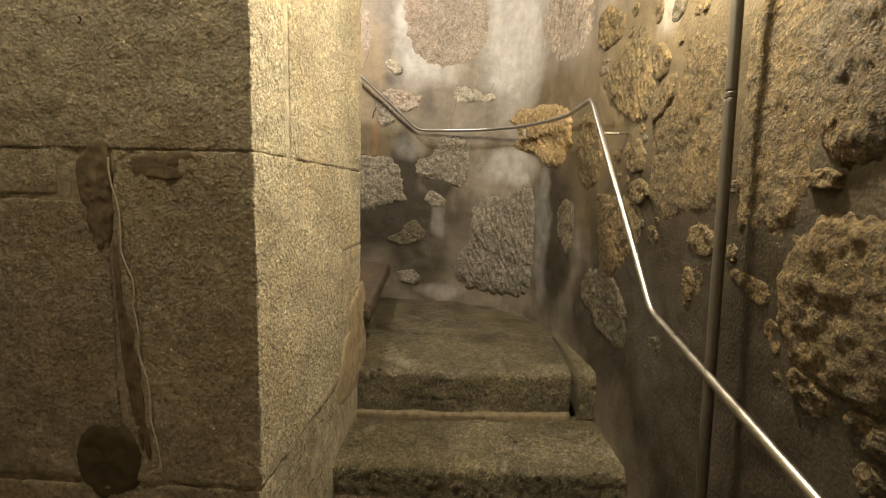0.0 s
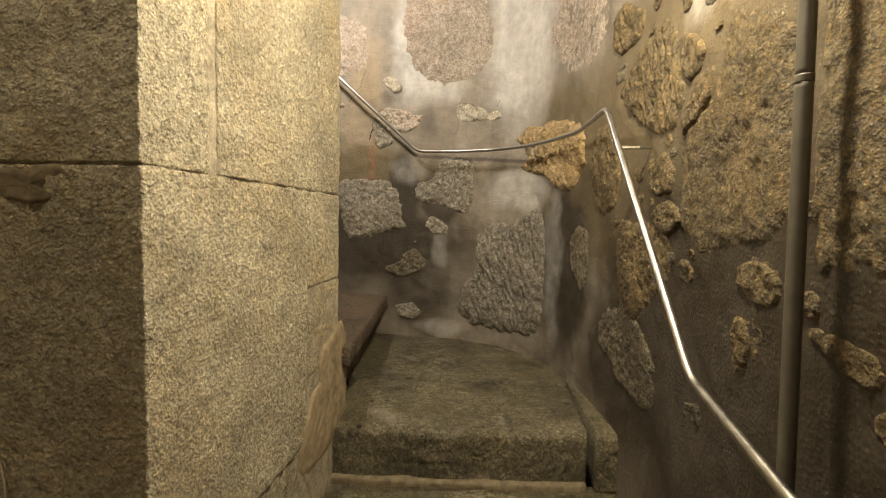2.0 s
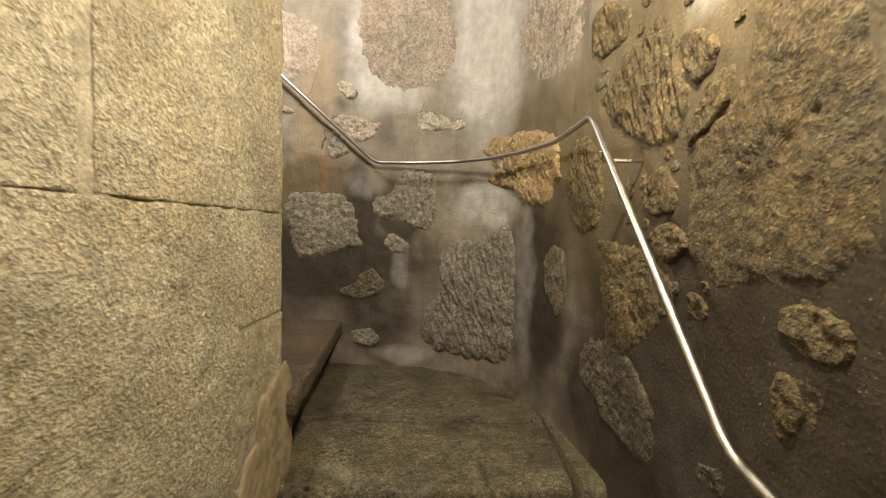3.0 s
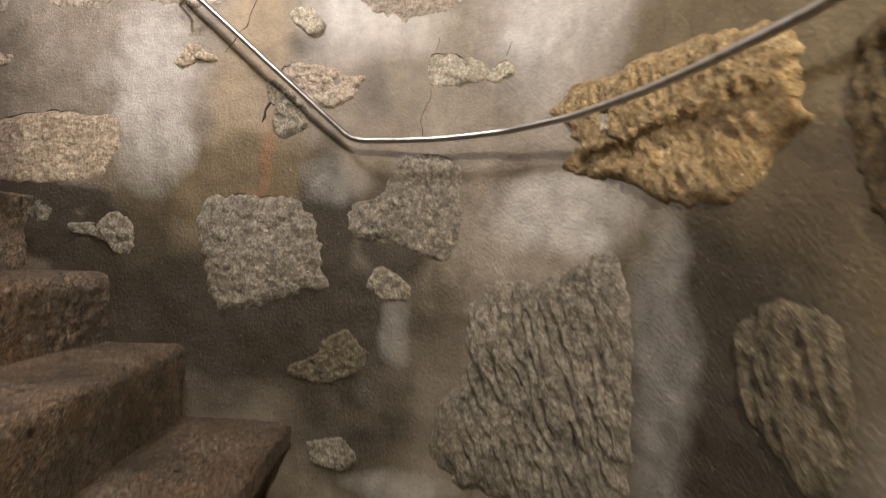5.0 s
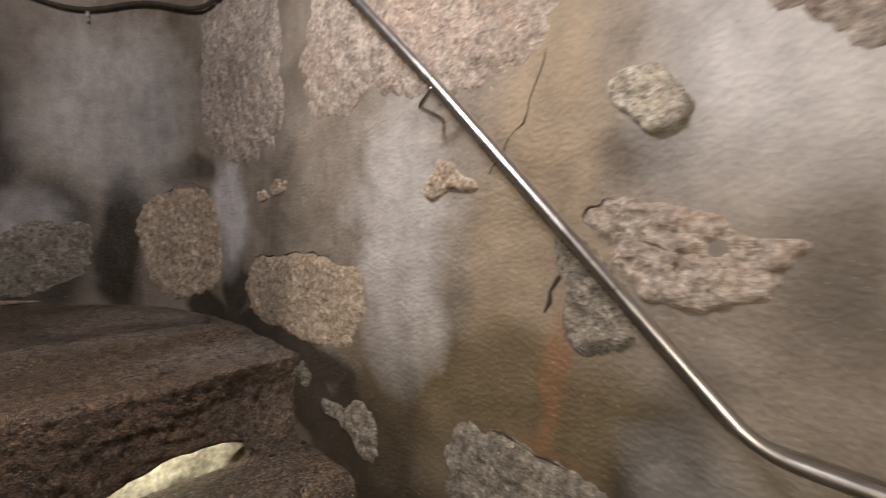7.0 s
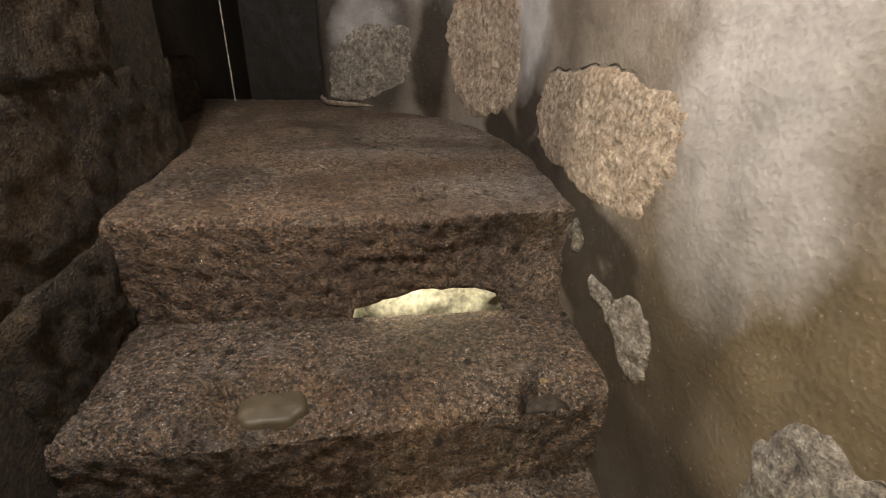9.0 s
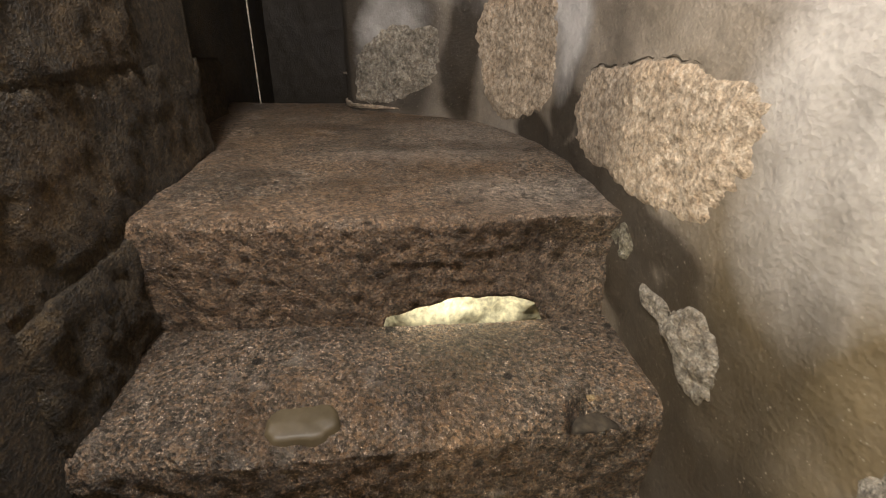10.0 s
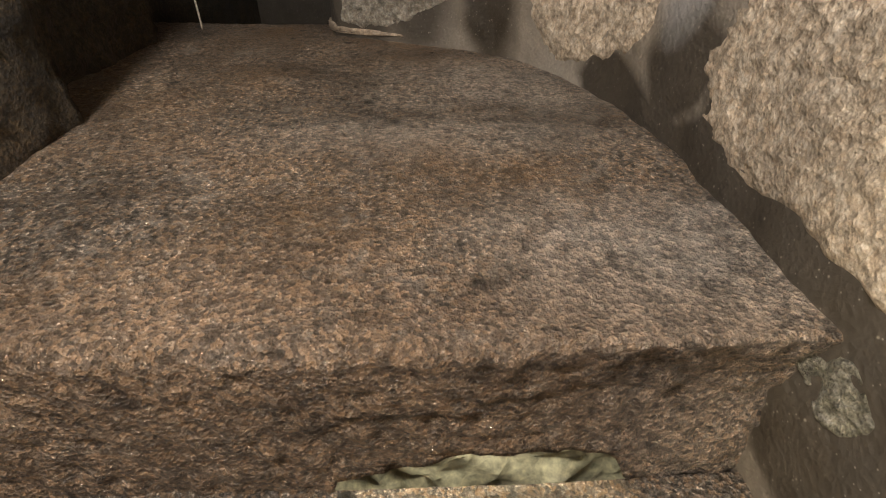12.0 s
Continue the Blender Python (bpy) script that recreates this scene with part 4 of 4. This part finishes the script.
wall_stone(wall_outer, outer, 4.445, 2.590, 0.369, 0.239, OCHRE, 25, (0.88, 0.89, 0.98, 1.17, 1.18, 1.08, 1.06, 0.86, 0.78, 0.75, 0.78, 0.88, 1.07, 1.05, 1.08, 1.18, 1.05, 0.95, 0.93, 0.95, 0.89, 0.89, 0.94, 0.93), square=2.0, proud=0.017, rough=0.009, ridges=0.012)
wall_stone(wall_outer, outer, 4.092, 2.227, 0.755, 0.478, OCHRE, 26, (0.91, 1.08, 0.95, 0.98, 1.01, 0.99, 0.97, 0.98, 0.85, 0.78, 0.71, 0.67, 0.69, 0.83, 1.03, 1.16, 1.18, 1.02, 0.86, 0.77, 0.73, 0.7, 0.72, 0.8), square=2.0, proud=0.012, rough=0.009, ridges=0.013)
wall_stone(wall_outer, outer, 3.720, 2.220, 0.250, 0.214, OCHRE, 27, (0.65, 0.75, 0.96, 1.33, 1, 0.76, 0.66, 0.61, 0.6, 0.58, 0.61, 0.68, 0.85, 0.96, 0.96, 0.99, 0.91, 0.88, 0.92, 0.78, 0.64, 0.57, 0.56, 0.58), square=2.0, proud=0.012, rough=0.009)
wall_stone(wall_outer, outer, 3.645, 2.040, 0.244, 0.190, OCHRE, 28, (0.66, 0.55, 0.49, 0.49, 0.51, 0.58, 0.73, 0.95, 1.08, 1.27, 1.05, 0.91, 0.79, 0.64, 0.57, 0.55, 0.56, 0.63, 0.68, 0.77, 0.99, 1.38, 1.15, 0.91), square=2.0, proud=0.012, rough=0.009)
wall_stone(wall_outer, outer, 3.939, 1.821, 0.276, 0.185, OCHRE, 29, (1.03, 0.93, 0.9, 0.92, 0.89, 0.92, 1.03, 0.97, 0.86, 0.8, 0.82, 0.89, 0.92, 0.92, 1, 1.09, 0.92, 0.86, 0.86, 0.92, 0.89, 0.84, 0.86, 0.94), square=2.0, proud=0.012, rough=0.009)
wall_stone(wall_outer, outer, 3.865, 1.653, 0.272, 0.133, OCHRE, 30, (1, 0.9, 1, 0.8, 1, 0.8, 1, 0.8), square=2.2, proud=0.017, rough=0.009)
wall_stone(wall_outer, outer, 3.425, 1.845, 0.661, 0.717, OCHRE, 31, (1.02, 1.07, 0.8, 0.65, 0.6, 0.78, 1.11, 1.04, 1.07, 1.1, 0.97, 0.92, 0.92, 0.95, 1.07, 0.99, 0.85, 0.79, 0.79, 0.85, 1, 1.07, 1.2, 1.05), square=2.0, proud=0.008, rough=0.007)
wall_stone(wall_outer, outer, 4.171, 1.436, 0.634, 0.527, OCHRE, 32, (0.84, 0.9, 0.98, 1.09, 0.9, 0.79, 0.75, 0.77, 0.85, 1.03, 1.11, 1.11, 1, 0.83, 0.75, 0.74, 0.74, 0.77, 0.89, 1.11, 1.17, 0.94, 0.84, 0.81), square=2.0, proud=0.011, rough=0.009, ridges=0.005)
wall_stone(wall_outer, outer, 4.287, 1.011, 0.725, 0.406, DARKSTONE, 33, (1, 1, 1, 0.8, 0.9, 1.1, 0.9, 0.7), square=2.4, proud=0.011, rough=0.009)
wall_stone(wall_outer, outer, 3.252, 1.484, 0.205, 0.118, OCHRE, 34, (1, 1, 1, 0.9, 1, 1, 0.9, 0.7), square=2.4, proud=0.011, rough=0.009)
wall_stone(wall_outer, outer, 3.313, 1.319, 0.104, 0.140, OCHRE, 35, (1, 1, 1, 1, 1, 1, 1, 1), square=2.2, proud=0.007, rough=0.009)
wall_stone(wall_outer, outer, 2.901, 1.873, 0.343, 0.684, OCHRE, 36, (1, 1, 1, 1, 1, 0.9, 0.95, 1), square=5.0, proud=0.008, rough=0.007)
wall_stone(wall_outer, outer, 2.616, 1.941, 0.238, 0.465, OCHRE, 37, (1, 1, 1, 1, 1, 1, 1, 0.95), square=3.0, proud=0.022, rough=0.009, ridges=0.008)
wall_stone(wall_outer, outer, 2.692, 1.680, 0.124, 0.053, OCHRE, 38, (0.93, 1.05, 1.02, 0.94, 0.92, 0.97, 1.05, 0.93, 0.88, 0.89, 0.97, 0.97, 0.9, 0.91, 0.98, 1.15, 1.04, 0.9, 0.85, 0.86, 0.94, 1.02, 0.92, 0.9), square=2.0, proud=0.017)
wall_stone(wall_outer, outer, 2.624, 1.397, 0.398, 0.436, OCHRE, 39, (1, 0.85, 0.95, 1, 1, 1, 0.85, 0.9), square=2.5, proud=0.017, rough=0.009)
wall_stone(wall_outer, outer, 2.683, 1.182, 0.159, 0.123, OCHRE, 41, (0.8, 1, 0.7, 0.6, 1, 1, 0.8, 0.6), square=2.2, proud=0.011)
wall_stone(wall_outer, outer, 2.496, 1.170, 0.168, 0.076, OCHRE, 42, (1, 1, 1, 0.8, 1, 1, 1, 0.8), square=2.4, proud=0.011)
wall_stone(wall_outer, outer, 2.478, 1.079, 0.117, 0.074, OCHRE, 43, (1, 1, 1, 0.8, 1, 1, 1, 0.8), square=2.4, proud=0.011)
crevice = [Vector((*outer.place(s, outer.face(s, z) + 0.001), z)) for s, z in ((7.166, 2.304), (7.154, 2.333), (7.155, 2.357), (7.136, 2.390), (7.112, 2.417))]
tube("crevice", crevice, [0.002, 0.007, 0.004, 0.006, 0.001], HOLE, wall_outer, "dark crevice beside a broken stone", bend=0.0, sides=8)
wall_stone(wall_outer, outer, 8.205, 1.875, 0.13, 0.11, RUBBLE_SHADED, 45, (1, 0.7, 1, 0.8, 1, 0.9, 1, 0.8), square=2.2, rings=12, proud=0.004)
wall_stone(wall_outer, outer, 11.216, 1.972, 2.297, 0.095, PEACH, 46, (1, 0.6, 0.9, 0.7, 1, 0.7, 1, 0.8), square=2.2, rings=9)
wall_stone(wall_outer, outer, 10.075, 2.194, 0.525, 0.412, RUBBLE, 47, (0.9, 0.88, 0.8, 0.79, 0.83, 0.94, 0.97, 1.01, 1.14, 1.27, 1.09, 1, 0.91, 0.89, 0.92, 0.84, 0.81, 0.83, 0.92, 0.98, 1.12, 1.36, 1.12, 0.96), square=2.0, proud=0.008, rough=0.008)
wall_stone(wall_outer, outer, 3.234, 1.508, 0.207, 0.116, OCHRE, 80, (0.83, 1.08, 0.98, 0.8, 0.82, 0.73, 0.67, 0.85, 1.17, 0.95, 0.42, 0.43), square=2.0, proud=0.001, rough=0.007)
wall_stone(wall_outer, outer, 3.295, 1.316, 0.165, 0.201, OCHRE, 81, (0.95, 0.85, 0.69, 0.77, 1.07, 1.17, 0.83, 0.82, 0.76, 0.83, 1.08, 1.01), square=2.0, proud=0.001, rough=0.007)
wall_stone(wall_outer, outer, 2.941, 1.386, 0.235, 0.093, OCHRE, 82, (0.63, 1.26, 0.98, 0.71, 0.67, 0.79, 0.74, 0.91, 1.14, 0.86, 0.62, 0.54), square=2.0, proud=0.001, rough=0.007)
wall_stone(wall_outer, outer, 2.832, 1.275, 0.088, 0.109, OCHRE, 83, (0.95, 1.19, 0.9, 0.79, 0.82, 0.76, 0.72, 0.96, 1.22, 0.74, 0.51, 0.56), square=2.0, proud=0.001, rough=0.007)
wall_stone(wall_outer, outer, 2.811, 1.530, 0.154, 0.051, OCHRE, 84, (0.92, 1.06, 0.87, 0.9, 0.98, 1.11, 0.83, 0.88, 0.97, 1.03, 0.94, 0.93), square=2.0, proud=0.001, rough=0.007)
wall_stone(wall_outer, outer, 2.806, 1.169, 0.067, 0.075, OCHRE, 85, (0.94, 0.61, 0.55, 0.7, 1.01, 0.9, 0.93, 0.6, 0.55, 0.71, 1, 0.89), square=2.0, proud=0.001, rough=0.007)
wall_stone(wall_outer, outer, 3.598, 0.999, 0.202, 0.110, DARKSTONE, 86, (1.03, 0.63, 0.52, 0.6, 1.1, 1.03, 0.82, 0.76, 0.6, 0.64, 1.02, 1.02), square=2.0, proud=0.001, rough=0.007)
wall_stone(wall_outer, outer, 4.137, 0.970, 0.359, 0.285, DARKSTONE, 87, (0.89, 1, 0.79, 0.82, 1.03, 0.87, 0.95, 0.89, 0.79, 0.96, 0.91, 0.95), square=2.0, proud=0.001, rough=0.007)

# small packing stones in the joints of the entry wall
pick = random.Random(11)
for k in range(900):
    if len(PLACED) > 105:
        break
    s, z, w = pick.uniform(2.1, 4.5), pick.uniform(0.75, 2.6), pick.uniform(0.05, 0.20)
    h = w * pick.uniform(0.5, 1.0)
    if z < 1.45:
        continue
    if any(c is outer and math.hypot((s - a) / ((p + w) * 0.47), (z - o) / ((q + h) * 0.47)) < 1 for c, a, o, p, q in PLACED):
        continue
    radii = tuple(pick.uniform(0.7, 1.05) for _ in range(8))
    wall_stone(wall_outer, outer, s, z, w, h, pick.choice((OCHRE, OCHRE, OCHRE, DARKSTONE)), 100 + k, radii, proud=0.005, rough=0.009, square=2.4, rings=9)
